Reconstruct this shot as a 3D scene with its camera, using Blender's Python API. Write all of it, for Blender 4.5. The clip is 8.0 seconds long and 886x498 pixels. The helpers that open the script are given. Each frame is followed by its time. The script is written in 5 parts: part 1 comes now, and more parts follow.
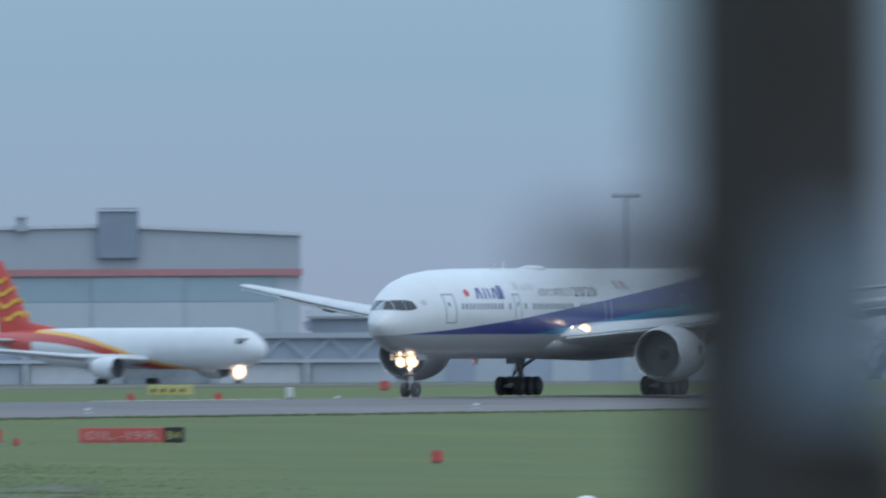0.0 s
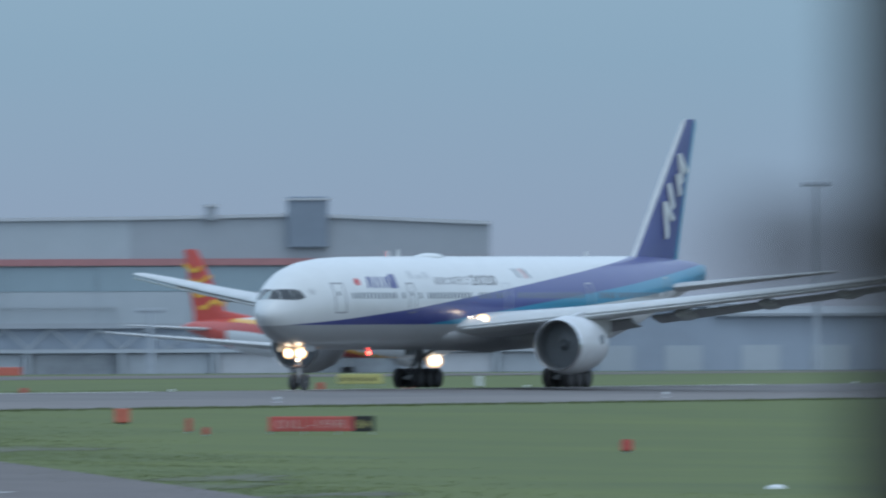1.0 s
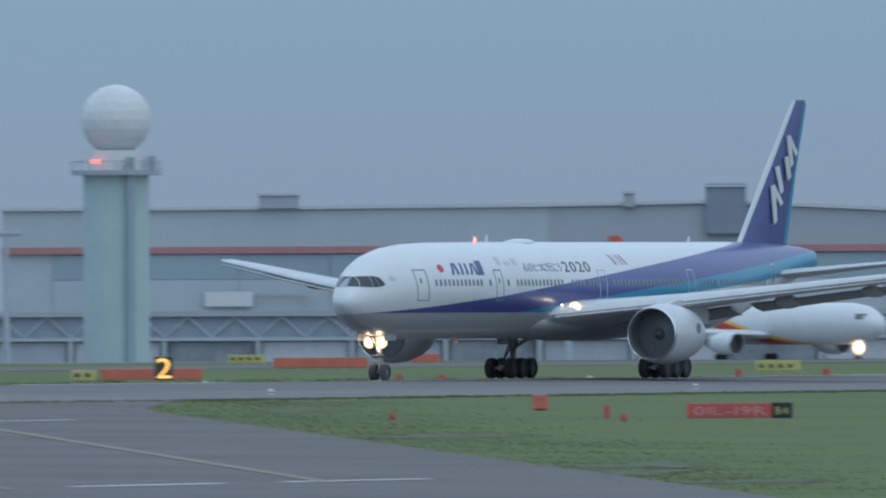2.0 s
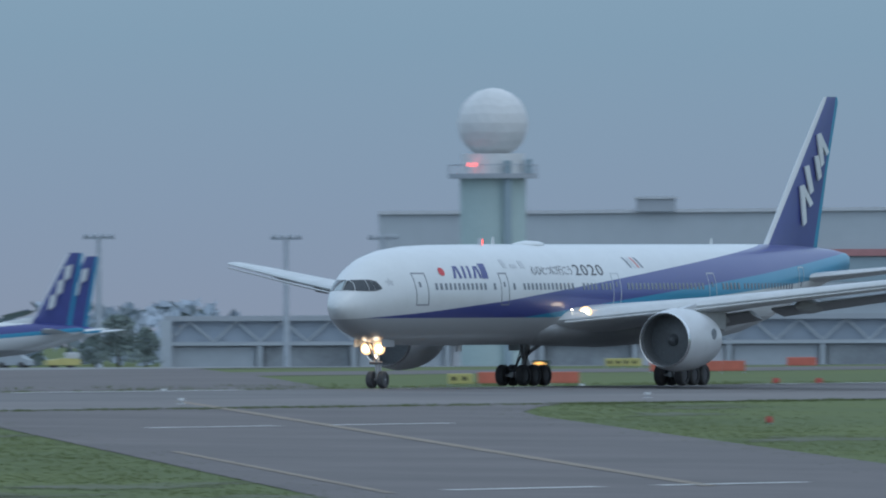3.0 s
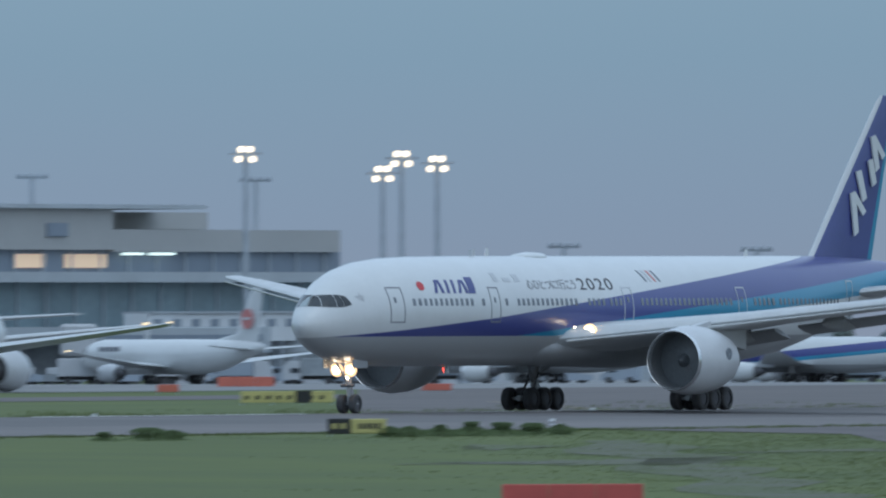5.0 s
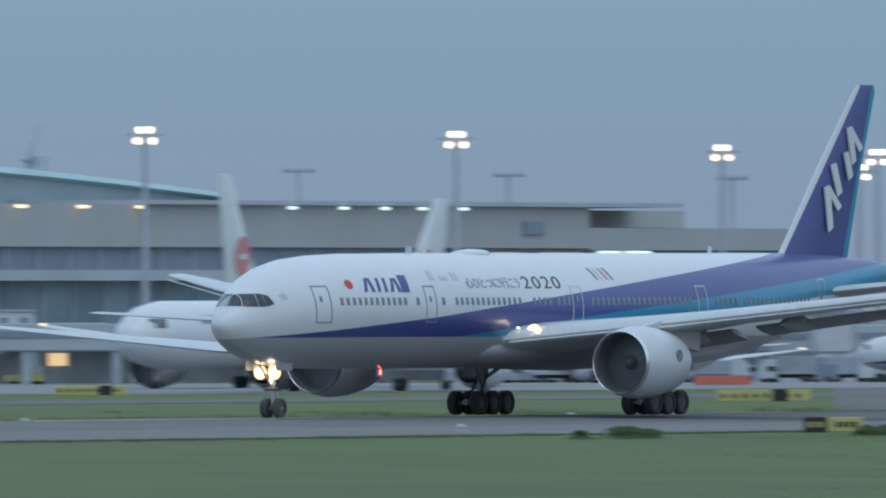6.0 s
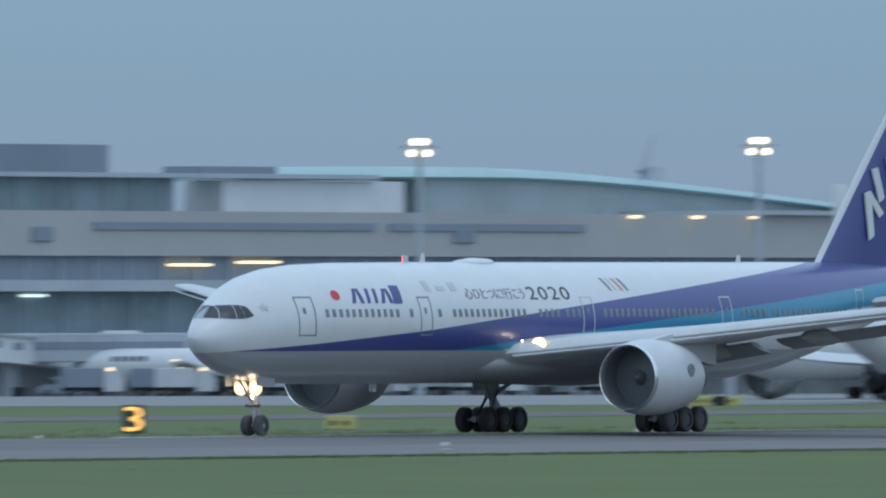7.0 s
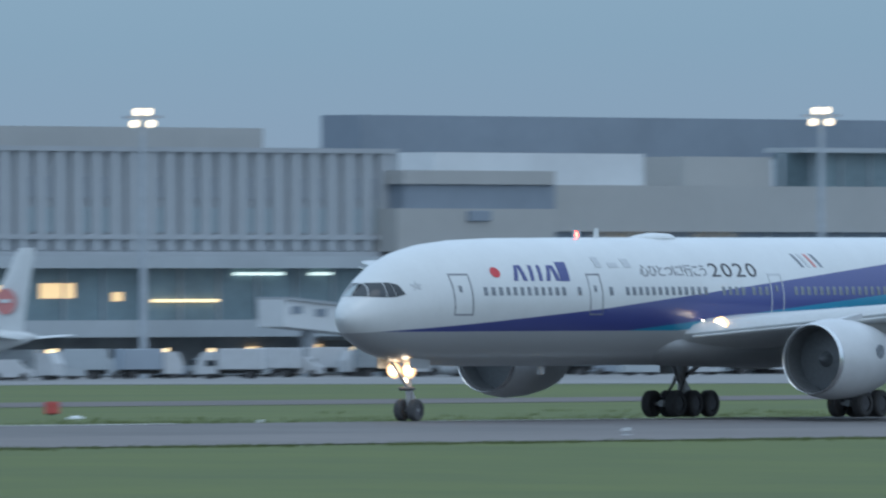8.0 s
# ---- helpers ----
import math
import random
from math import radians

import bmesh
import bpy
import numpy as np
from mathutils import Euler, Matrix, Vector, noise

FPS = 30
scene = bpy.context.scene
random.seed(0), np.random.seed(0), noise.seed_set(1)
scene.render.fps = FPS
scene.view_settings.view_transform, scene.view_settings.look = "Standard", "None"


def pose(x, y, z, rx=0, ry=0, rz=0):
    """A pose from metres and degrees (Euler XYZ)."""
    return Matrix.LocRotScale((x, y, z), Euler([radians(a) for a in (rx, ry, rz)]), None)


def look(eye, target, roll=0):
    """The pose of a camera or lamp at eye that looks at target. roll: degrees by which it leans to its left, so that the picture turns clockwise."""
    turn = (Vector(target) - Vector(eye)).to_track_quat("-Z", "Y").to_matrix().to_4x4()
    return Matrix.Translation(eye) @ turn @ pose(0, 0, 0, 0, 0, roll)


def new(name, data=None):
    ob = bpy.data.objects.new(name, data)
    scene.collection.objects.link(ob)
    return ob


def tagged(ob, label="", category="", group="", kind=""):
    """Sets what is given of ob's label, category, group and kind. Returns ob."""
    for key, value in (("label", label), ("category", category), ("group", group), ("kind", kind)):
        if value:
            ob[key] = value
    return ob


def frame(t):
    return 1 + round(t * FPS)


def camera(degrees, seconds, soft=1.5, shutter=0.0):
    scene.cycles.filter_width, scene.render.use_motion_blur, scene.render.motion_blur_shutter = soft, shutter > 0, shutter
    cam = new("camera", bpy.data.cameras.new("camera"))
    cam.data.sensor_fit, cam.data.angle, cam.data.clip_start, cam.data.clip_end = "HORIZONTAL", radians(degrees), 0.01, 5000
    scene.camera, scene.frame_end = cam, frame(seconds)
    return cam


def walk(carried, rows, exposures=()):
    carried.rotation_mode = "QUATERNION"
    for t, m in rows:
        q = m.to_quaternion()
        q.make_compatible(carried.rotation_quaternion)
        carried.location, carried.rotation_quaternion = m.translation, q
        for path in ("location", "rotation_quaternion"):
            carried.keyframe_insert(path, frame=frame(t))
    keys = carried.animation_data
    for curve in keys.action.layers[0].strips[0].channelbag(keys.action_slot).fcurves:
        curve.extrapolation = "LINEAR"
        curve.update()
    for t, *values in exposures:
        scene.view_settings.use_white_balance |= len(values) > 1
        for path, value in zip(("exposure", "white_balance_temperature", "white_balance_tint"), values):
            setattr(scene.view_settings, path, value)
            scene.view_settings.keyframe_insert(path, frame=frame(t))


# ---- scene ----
EYE = Vector((0.0, 0.0, 4.724))
ROLL = -0.233
CENTRE = 537.03          # distance of the runway centreline from the eye


def aim(pan, tilt):
    p, q = radians(pan), radians(tilt)
    return look(EYE, EYE + Vector((math.cos(q) * math.cos(p), math.cos(q) * math.sin(p), math.sin(q))), ROLL)


# seconds, bearing, elevation
PAN = [
    (0.0, 23.6047, 0.2308),
    (0.1, 23.6925, 0.2185),
    (0.2, 23.6473, 0.2181),
    (0.3, 23.6233, 0.2007),
    (0.4, 23.5919, 0.2037),
    (0.5, 23.6106, 0.2084),
    (0.6, 23.7142, 0.2167),
    (0.7, 23.8273, 0.2063),
    (0.8, 23.8905, 0.2027),
    (0.9, 23.9802, 0.2059),
    (1.0, 24.1574, 0.2005),
    (1.1, 24.3312, 0.1910),
    (1.2, 24.4653, 0.1864),
    (1.3, 24.5683, 0.1751),
    (1.4, 24.6555, 0.1722),
    (1.5, 24.7641, 0.1592),
    (1.6, 24.8978, 0.1505),
    (1.7, 25.0310, 0.1480),
    (2.8, 26.2489, 0.1816),
    (2.9, 26.3782, 0.1675),
    (3.0, 26.4733, 0.1806),
    (3.1, 26.6095, 0.1758),
    (3.2, 26.7674, 0.1964),
    (3.3, 26.9269, 0.2171),
    (3.4, 27.0675, 0.2004),
    (3.5, 27.2175, 0.2049),
    (3.6, 27.3447, 0.2078),
    (3.7, 27.4866, 0.2013),
    (3.8, 27.5927, 0.2016),
    (3.9, 27.7140, 0.2019),
    (4.0, 27.8420, 0.1971),
    (4.1, 27.9528, 0.1976),
    (4.2, 28.1026, 0.1948),
    (4.3, 28.2186, 0.1971),
    (4.4, 28.3363, 0.2214),
    (4.5, 28.4575, 0.2369),
    (4.6, 28.5681, 0.2435),
    (4.7, 28.6997, 0.2424),
    (4.8, 28.8112, 0.2430),
    (4.9, 28.9466, 0.2385),
    (5.0, 29.0501, 0.2323),
    (5.1, 29.2046, 0.2054),
    (5.2, 29.3238, 0.1870),
    (6.3, 30.9520, 0.2223),
    (6.4, 31.1269, 0.2117),
    (6.5, 31.2908, 0.2232),
    (6.6, 31.4644, 0.2101),
    (6.7, 31.6610, 0.2073),
    (6.8, 31.8365, 0.2519),
    (6.9, 32.0368, 0.2711),
    (7.0, 32.2263, 0.2716),
    (7.1, 32.4292, 0.2503),
    (7.2, 32.6058, 0.2485),
    (7.3, 32.8115, 0.2518),
    (7.4, 33.0380, 0.2500),
    (7.5, 33.2879, 0.2278),
    (7.6, 33.6085, 0.2371),
    (7.7, 33.9871, 0.2464),
    (7.8, 34.3039, 0.2469),
    (7.9, 34.5947, 0.2320),
    (8.0, 34.7971, 0.2146),
]
cam = camera(2.5804, 8.0, soft=2.0, shutter=0.45)
cam.data.dof.use_dof = True
cam.data.dof.focus_distance = 1100.0
cam.data.dof.aperture_fstop = 16.0
walk(cam, [(t, aim(p, e)) for t, p, e in PAN], [(0.0, 0.28, 6150, 10), (1.5, 0.09, 6100, 9), (3.0, -0.05, 6050, 9), (5.0, -0.08, 6050, 9), (6.5, 0.01, 6030, 9), (8.0, 0.06, 5950, 8)])
XA, XV, XC, XD = 1223.323, 48.1146, 2.1413, -0.000419

# ---- light ----
world = bpy.data.worlds.new("sky")
scene.world = world
world.use_nodes = True
wn, wl = world.node_tree.nodes, world.node_tree.links
wn.clear()
w_out = wn.new("ShaderNodeOutputWorld")
w_sky = wn.new("ShaderNodeTexSky")
w_sky.sky_type, w_sky.sun_disc = "NISHITA", False
w_sky.sun_elevation, w_sky.sun_rotation = radians(24), radians(200)
w_bg1 = wn.new("ShaderNodeBackground")
w_bg1.inputs[1].default_value = 0.02
w_tc = wn.new("ShaderNodeTexCoord")
w_sep = wn.new("ShaderNodeSeparateXYZ")
w_ramp = wn.new("ShaderNodeValToRGB")
w_noise = wn.new("ShaderNodeTexNoise")
w_noise.inputs["Scale"].default_value = 9.0
w_noise.inputs["Detail"].default_value = 4.0
w_add = wn.new("ShaderNodeMath")
w_add.operation = "MULTIPLY_ADD"
w_add.inputs[1].default_value = 0.004
# overcast dusk: mauve at the horizon, blue-grey just above, brighter overhead
stops = [(0.0, (0.205, 0.245, 0.340)), (0.006, (0.185, 0.252, 0.365)), (0.017, (0.150, 0.266, 0.380)),
         (0.08, (0.33, 0.46, 0.60)), (0.30, (0.56, 0.71, 0.88)), (1.0, (0.66, 0.82, 0.98))]
el = w_ramp.color_ramp.elements
for i, (p, c) in enumerate(stops):
    e = el[i] if i < 2 else el.new(p)
    e.position, e.color = p, (*c, 1)
w_bg2 = wn.new("ShaderNodeBackground")
w_bg2.inputs[1].default_value = 1.0
w_sum = wn.new("ShaderNodeAddShader")
wl.new(w_tc.outputs["Generated"], w_sep.inputs[0])
wl.new(w_tc.outputs["Generated"], w_noise.inputs["Vector"])
wl.new(w_noise.outputs["Fac"], w_add.inputs[0])
wl.new(w_sep.outputs["Z"], w_add.inputs[2])
wl.new(w_add.outputs[0], w_ramp.inputs[0])
wl.new(w_ramp.outputs[0], w_bg2.inputs[0])
wl.new(w_sky.outputs[0], w_bg1.inputs[0])
wl.new(w_bg1.outputs[0], w_sum.inputs[0])
wl.new(w_bg2.outputs[0], w_sum.inputs[1])
wl.new(w_sum.outputs[0], w_out.inputs[0])

sun_data = bpy.data.lights.new("sun", "SUN")
sun_data.energy, sun_data.angle, sun_data.color = 0.25, radians(30), (1.0, 0.97, 0.93)
sun = new("sun", sun_data)
sun.matrix_world = look((0, 0, 400), (110, 140, 0))


# ---- materials ----
def mat(name, color, rough=0.6, metal=0.0, vary=0.12, scale=1.0, bump=0.0, coat=0.0, emit=0.0, second=None):
    m = bpy.data.materials.new(name)
    m.use_nodes = True
    n, l = m.node_tree.nodes, m.node_tree.links
    b = n["Principled BSDF"]
    b.inputs["Roughness"].default_value, b.inputs["Metallic"].default_value = rough, metal
    b.inputs["Coat Weight"].default_value = coat
    if emit:
        b.inputs["Base Color"].default_value = (*color, 1)
        b.inputs["Emission Color"].default_value = (*color, 1)
        b.inputs["Emission Strength"].default_value = emit
        return m
    tc = n.new("ShaderNodeTexCoord")
    n1, n2 = n.new("ShaderNodeTexNoise"), n.new("ShaderNodeTexNoise")
    n1.inputs["Scale"].default_value, n2.inputs["Scale"].default_value = scale, scale * 9
    n1.inputs["Detail"].default_value = n2.inputs["Detail"].default_value = 5
    add = n.new("ShaderNodeMath")
    add.operation = "MULTIPLY_ADD"
    add.inputs[1].default_value = 0.45
    ramp = n.new("ShaderNodeValToRGB")
    lo = second or tuple(c * (1 - vary) for c in color)
    hi = color if second else tuple(min(1, c * (1 + vary)) for c in color)
    ramp.color_ramp.elements[0].position, ramp.color_ramp.elements[0].color = 0.5, (*lo, 1)
    ramp.color_ramp.elements[1].position, ramp.color_ramp.elements[1].color = 0.95, (*hi, 1)
    l.new(tc.outputs["Object"], n1.inputs["Vector"]), l.new(tc.outputs["Object"], n2.inputs["Vector"])
    l.new(n2.outputs["Fac"], add.inputs[0]), l.new(n1.outputs["Fac"], add.inputs[2])
    l.new(add.outputs[0], ramp.inputs[0]), l.new(ramp.outputs[0], b.inputs["Base Color"])
    if bump:
        bp = n.new("ShaderNodeBump")
        bp.inputs["Strength"].default_value = bump
        l.new(add.outputs[0], bp.inputs["Height"]), l.new(bp.outputs[0], b.inputs["Normal"])
    return m


WHITE = (0.62, 0.64, 0.645)
INDIGO = (0.048, 0.060, 0.225)
CYAN = (0.022, 0.23, 0.38)


def stripe_paint(name, length, belly, edge, cyan, low, z_scale=1.0):
    """White airliner paint with a grey belly and a rising indigo and cyan band; edges are lines (s0, z0, slope)."""
    m = mat(name, WHITE, 0.3, vary=0.04, scale=0.5, coat=0.3)
    n, l = m.node_tree.nodes, m.node_tree.links
    b = n["Principled BSDF"]
    base = b.inputs["Base Color"].links[0].from_socket
    tc, sep = n.new("ShaderNodeTexCoord"), n.new("ShaderNodeSeparateXYZ")
    l.new(tc.outputs["Object"], sep.inputs[0])

    def above(line):
        s0, z0, k = line
        a = n.new("ShaderNodeMath")
        a.operation, a.inputs[1].default_value, a.inputs[2].default_value = "MULTIPLY_ADD", k, z0 - k * s0
        l.new(sep.outputs["X"], a.inputs[0])
        g = n.new("ShaderNodeMath")
        g.operation = "GREATER_THAN"
        l.new(sep.outputs["Z"], g.inputs[0]), l.new(a.outputs[0], g.inputs[1])
        return g.outputs[0]

    def over(under, fac, top):
        x = n.new("ShaderNodeMix")
        x.data_type = "RGBA"
        l.new(fac, x.inputs["Factor"]), l.new(under, x.inputs["A"])
        if isinstance(top, tuple):
            x.inputs["B"].default_value = (*top, 1)
        else:
            l.new(top, x.inputs["B"])
        return x.outputs["Result"]

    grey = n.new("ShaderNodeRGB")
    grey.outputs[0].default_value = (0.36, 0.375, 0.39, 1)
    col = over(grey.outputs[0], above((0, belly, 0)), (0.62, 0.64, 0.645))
    low_col = over(col, above(low), CYAN)
    band = over(low_col, above(cyan), INDIGO)
    # no band below the belly line
    mask = n.new("ShaderNodeMath")
    mask.operation = "LESS_THAN"
    mask.inputs[1].default_value = belly
    l.new(sep.outputs["Z"], mask.inputs[0])
    band = over(band, mask.outputs[0], grey.outputs[0])
    top = over(band, above(edge[0]), base)
    if len(edge) > 1:
        both = n.new("ShaderNodeMath")
        both.operation = "MULTIPLY"
        l.new(above(edge[0]), both.inputs[0]), l.new(above(edge[1]), both.inputs[1])
        top = over(band, both.outputs[0], base)
    l.new(top, b.inputs["Base Color"])
    return m


def fin_paint(name, le, te):
    """Indigo fin with a pale leading edge and a cyan trailing edge; le and te are lines (s0, z0, ds/dz)."""
    m = mat(name, INDIGO, 0.3, vary=0.1, scale=0.6, coat=0.3)
    n, l = m.node_tree.nodes, m.node_tree.links
    b = n["Principled BSDF"]
    base = b.inputs["Base Color"].links[0].from_socket
    tc, sep = n.new("ShaderNodeTexCoord"), n.new("ShaderNodeSeparateXYZ")
    l.new(tc.outputs["Object"], sep.inputs[0])
    for (s0, z0, k), op, c in ((le, "LESS_THAN", (0.6, 0.62, 0.63)), (te, "GREATER_THAN", CYAN)):
        a = n.new("ShaderNodeMath")
        a.operation, a.inputs[1].default_value, a.inputs[2].default_value = "MULTIPLY_ADD", k, s0 - k * z0
        l.new(sep.outputs["Z"], a.inputs[0])
        g = n.new("ShaderNodeMath")
        g.operation = op
        l.new(sep.outputs["X"], g.inputs[0]), l.new(a.outputs[0], g.inputs[1])
        x = n.new("ShaderNodeMix")
        x.data_type = "RGBA"
        l.new(g.outputs[0], x.inputs["Factor"]), l.new(base, x.inputs["A"])
        x.inputs["B"].default_value = (*c, 1)
        base = x.outputs["Result"]
    l.new(base, b.inputs["Base Color"])
    return m


M_GRASS = mat("mown_grass", (0.106, 0.135, 0.026), 0.95, scale=0.045, bump=0.04, second=(0.074, 0.102, 0.026))
M_TUFT = mat("rough_grass", (0.158, 0.182, 0.078), 0.95, scale=0.12, second=(0.118, 0.145, 0.056))
M_BUSH = mat("bush_leaves", (0.190, 0.240, 0.120), 0.95, scale=0.6, second=(0.140, 0.190, 0.090))
for leafy in (M_TUFT, M_BUSH):
    # thin blades and leaves let light through
    n, l = leafy.node_tree.nodes, leafy.node_tree.links
    thin, mix = n.new("ShaderNodeBsdfTranslucent"), n.new("ShaderNodeMixShader")
    mix.inputs[0].default_value = 0.55
    l.new(n["Principled BSDF"].inputs["Base Color"].links[0].from_socket, thin.inputs["Color"])
    l.new(n["Principled BSDF"].outputs[0], mix.inputs[1]), l.new(thin.outputs[0], mix.inputs[2])
    l.new(mix.outputs[0], n["Material Output"].inputs["Surface"])
M_SOIL = mat("patchy_soil", (0.122, 0.118, 0.090), 0.95, scale=0.16, bump=0.03, second=(0.086, 0.112, 0.034))
M_ASPHALT = mat("runway_asphalt", (0.128, 0.118, 0.116), 0.8, scale=0.06, vary=0.16, bump=0.1)
M_TAXI = mat("taxiway_asphalt", (0.122, 0.106, 0.102), 0.85, scale=0.06, vary=0.18, bump=0.1)
M_APRON = mat("apron_concrete", (0.22, 0.22, 0.22), 0.85, scale=0.04, vary=0.15)
M_WPAINT = mat("white_marking", (0.66, 0.66, 0.65), 0.7, scale=0.8, vary=0.2)
M_YPAINT = mat("yellow_marking", (0.21, 0.165, 0.12), 0.7, scale=0.8, vary=0.25)
M_WHITE = mat("white_gloss_paint", WHITE, 0.3, vary=0.04, coat=0.3)
M_GREYP = mat("light_grey_paint", (0.50, 0.52, 0.54), 0.4, vary=0.06)
M_WING = mat("wing_grey", (0.53, 0.55, 0.56), 0.38, vary=0.08, scale=0.7)
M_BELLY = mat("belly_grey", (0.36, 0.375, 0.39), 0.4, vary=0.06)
M_NACELLE = mat("nacelle_grey", (0.56, 0.58, 0.60), 0.35, vary=0.05, coat=0.2)
# blue-grey with distance haze painted into the base colour
M_HAZE = mat("painted_haze_blue_grey", (0.33, 0.38, 0.44), 0.9, vary=0.12, scale=0.03)
M_SHOULDER = mat("runway_shoulder", (0.165, 0.150, 0.145), 0.85, scale=0.05, vary=0.12)
M_BOARD = mat("dark_sign_board", (0.055, 0.075, 0.055), 0.7, vary=0.2)
M_PALE = mat("pale_plaster", (0.60, 0.63, 0.65), 0.7, vary=0.06, scale=0.1)
# the pale tone is a sky reflection painted into the pane
M_SKYPANE = mat("painted_sky_windscreen", (0.34, 0.40, 0.42), 0.15, vary=0.1)
# red made paler, with haze painted into the colour
M_REDDISC = mat("hazed_red_disc", (0.57, 0.22, 0.21), 0.45, vary=0.08)
# darker than the wing grey: underwing shade put into the colour
M_FLAP = mat("underwing_shade_grey", (0.36, 0.375, 0.39), 0.45, vary=0.08)
M_METAL = mat("polished_lip", (0.72, 0.73, 0.74), 0.25, 0.9, vary=0.05)
M_DARKMETAL = mat("dark_metal", (0.15, 0.15, 0.16), 0.5, 0.6, vary=0.2)
M_FAN = mat("fan_blades", (0.135, 0.145, 0.152), 0.5, 0.3, vary=0.12, scale=6)
M_TYRE = mat("tyre_rubber", (0.075, 0.075, 0.078), 0.85, vary=0.2, scale=4)
M_RIM = mat("wheel_rim", (0.10, 0.10, 0.11), 0.6, 0.3, vary=0.1)
M_STRUT = mat("gear_strut", (0.44, 0.45, 0.46), 0.45, 0.3, vary=0.15)
M_GLASS = mat("dark_cockpit_glass", (0.045, 0.052, 0.060), 0.12, vary=0.2)
M_PANE = mat("cabin_pane", (0.19, 0.21, 0.24), 0.25, vary=0.25, scale=3)
M_LINE = mat("door_outline", (0.20, 0.21, 0.24), 0.5, vary=0.1)
M_INDIGO = mat("indigo_paint", INDIGO, 0.35, vary=0.05)
M_CHARCOAL = mat("charcoal_paint", (0.05, 0.05, 0.06), 0.4, vary=0.1)
M_RED = mat("red_sign_paint", (0.50, 0.09, 0.08), 0.5, vary=0.12)
M_ORANGE = mat("orange_marker_paint", (0.55, 0.15, 0.10), 0.5, vary=0.12)
M_YELLOW = mat("yellow_sign_paint", (0.50, 0.45, 0.17), 0.5, vary=0.12)
M_BLACK = mat("black_paint", (0.02, 0.02, 0.02), 0.5, vary=0.1)
M_LAMP = mat("landing_lamp", (1.0, 0.84, 0.62), emit=9)
M_LAMP_WARM = mat("flood_lamp", (1.0, 0.80, 0.55), emit=2.4)
M_LAMP_SOFT = mat("soft_lamp", (1.0, 0.72, 0.38), emit=1.5)
M_FADED = mat("faded_lettering", (0.55, 0.30, 0.28), 0.6, vary=0.15)
# orange glow for rings that stand in for lamp glare
M_GLARE_RING = mat("warm_glare_ring", (1.0, 0.62, 0.30), emit=1.6)
M_LITROOM = mat("lit_room", (1.0, 0.66, 0.32), emit=0.75)
M_LITDIM = mat("dim_lit_room", (1.0, 0.70, 0.46), emit=0.24)
M_LAMP_WHITE = mat("tube_lamp", (0.85, 1.0, 0.92), emit=1.0)
M_LAMP_BEACON = mat("beacon_lamp", (1.0, 0.09, 0.06), emit=12)
M_LAMP_RED = mat("red_lamp", (1.0, 0.12, 0.10), emit=4)
M_DIGIT = mat("glowing_digit", (1.0, 0.50, 0.12), emit=1.3)
# hangar tones lightened to paint in the distance haze
M_HANGAR = mat("hangar_cladding", (0.35, 0.38, 0.41), 0.7, vary=0.06, scale=0.05)
M_HANGAR_D = mat("hangar_door_teal", (0.28, 0.36, 0.40), 0.6, vary=0.06, scale=0.05)
M_HANGAR_L = mat("hangar_lower_cladding", (0.41, 0.455, 0.485), 0.7, vary=0.06, scale=0.05)
M_REDBAND = mat("red_band", (0.40, 0.19, 0.19), 0.6, vary=0.08)
M_FACADE = mat("grey_facade_panel", (0.365, 0.39, 0.415), 0.75, vary=0.06, scale=0.12)
M_SLOT = mat("shaded_slot_glass", (0.26, 0.295, 0.335), 0.5, vary=0.1, scale=0.2)
M_BEIGE = mat("beige_panel", (0.38, 0.385, 0.38), 0.75, vary=0.05, scale=0.08)
M_CONC = mat("pale_concrete", (0.40, 0.44, 0.47), 0.8, vary=0.08, scale=0.1)
# slate and glazing raised in tone, haze put into the colour
M_DARKBOX = mat("slate_panel", (0.21, 0.25, 0.30), 0.6, vary=0.08, scale=0.1)
M_GLAZE = mat("teal_glazing", (0.18, 0.25, 0.28), 0.35, vary=0.25, scale=0.12)
# grey for shaded openings: shade put into the colour, then lifted for haze
M_VOID = mat("painted_void_shade", (0.30, 0.33, 0.35), 0.8, vary=0.25, scale=0.2)
M_HALL = mat("pale_hall_glazing", (0.31, 0.37, 0.39), 0.4, vary=0.12, scale=0.15)
M_GREENROOF = mat("green_copper_roof", (0.31, 0.45, 0.45), 0.5, vary=0.1, scale=0.1)
M_TOWER = mat("pale_green_tower", (0.40, 0.50, 0.49), 0.7, vary=0.06, scale=0.2)
M_DOME = mat("radome_panels", (0.62, 0.63, 0.63), 0.6, vary=0.08, scale=0.25)
# pole grey made paler for the haze over the far masts
M_POLE = mat("galvanised_pole", (0.40, 0.44, 0.48), 0.6, 0.2, vary=0.1)
M_BARK = mat("bark", (0.07, 0.055, 0.045), 0.9, vary=0.3)
# leaf green paled and greyed with painted haze
M_LEAF = mat("leaves", (0.22, 0.27, 0.25), 0.9, vary=0.35, scale=0.8)
M_POST = mat("weathered_post", (0.034, 0.028, 0.026), 0.8, vary=0.4, scale=14)
M_CLAMP = mat("clamp_steel", (0.14, 0.17, 0.21), 0.45, 0.4, vary=0.3, scale=20)
M_REDTAIL = mat("red_tail_paint", (0.55, 0.06, 0.04), 0.35, vary=0.05)
M_GOLD = mat("gold_paint", (0.78, 0.45, 0.05), 0.35, vary=0.1)
M_REDMARK = mat("red_disc_paint", (0.55, 0.03, 0.04), 0.4, vary=0.05)


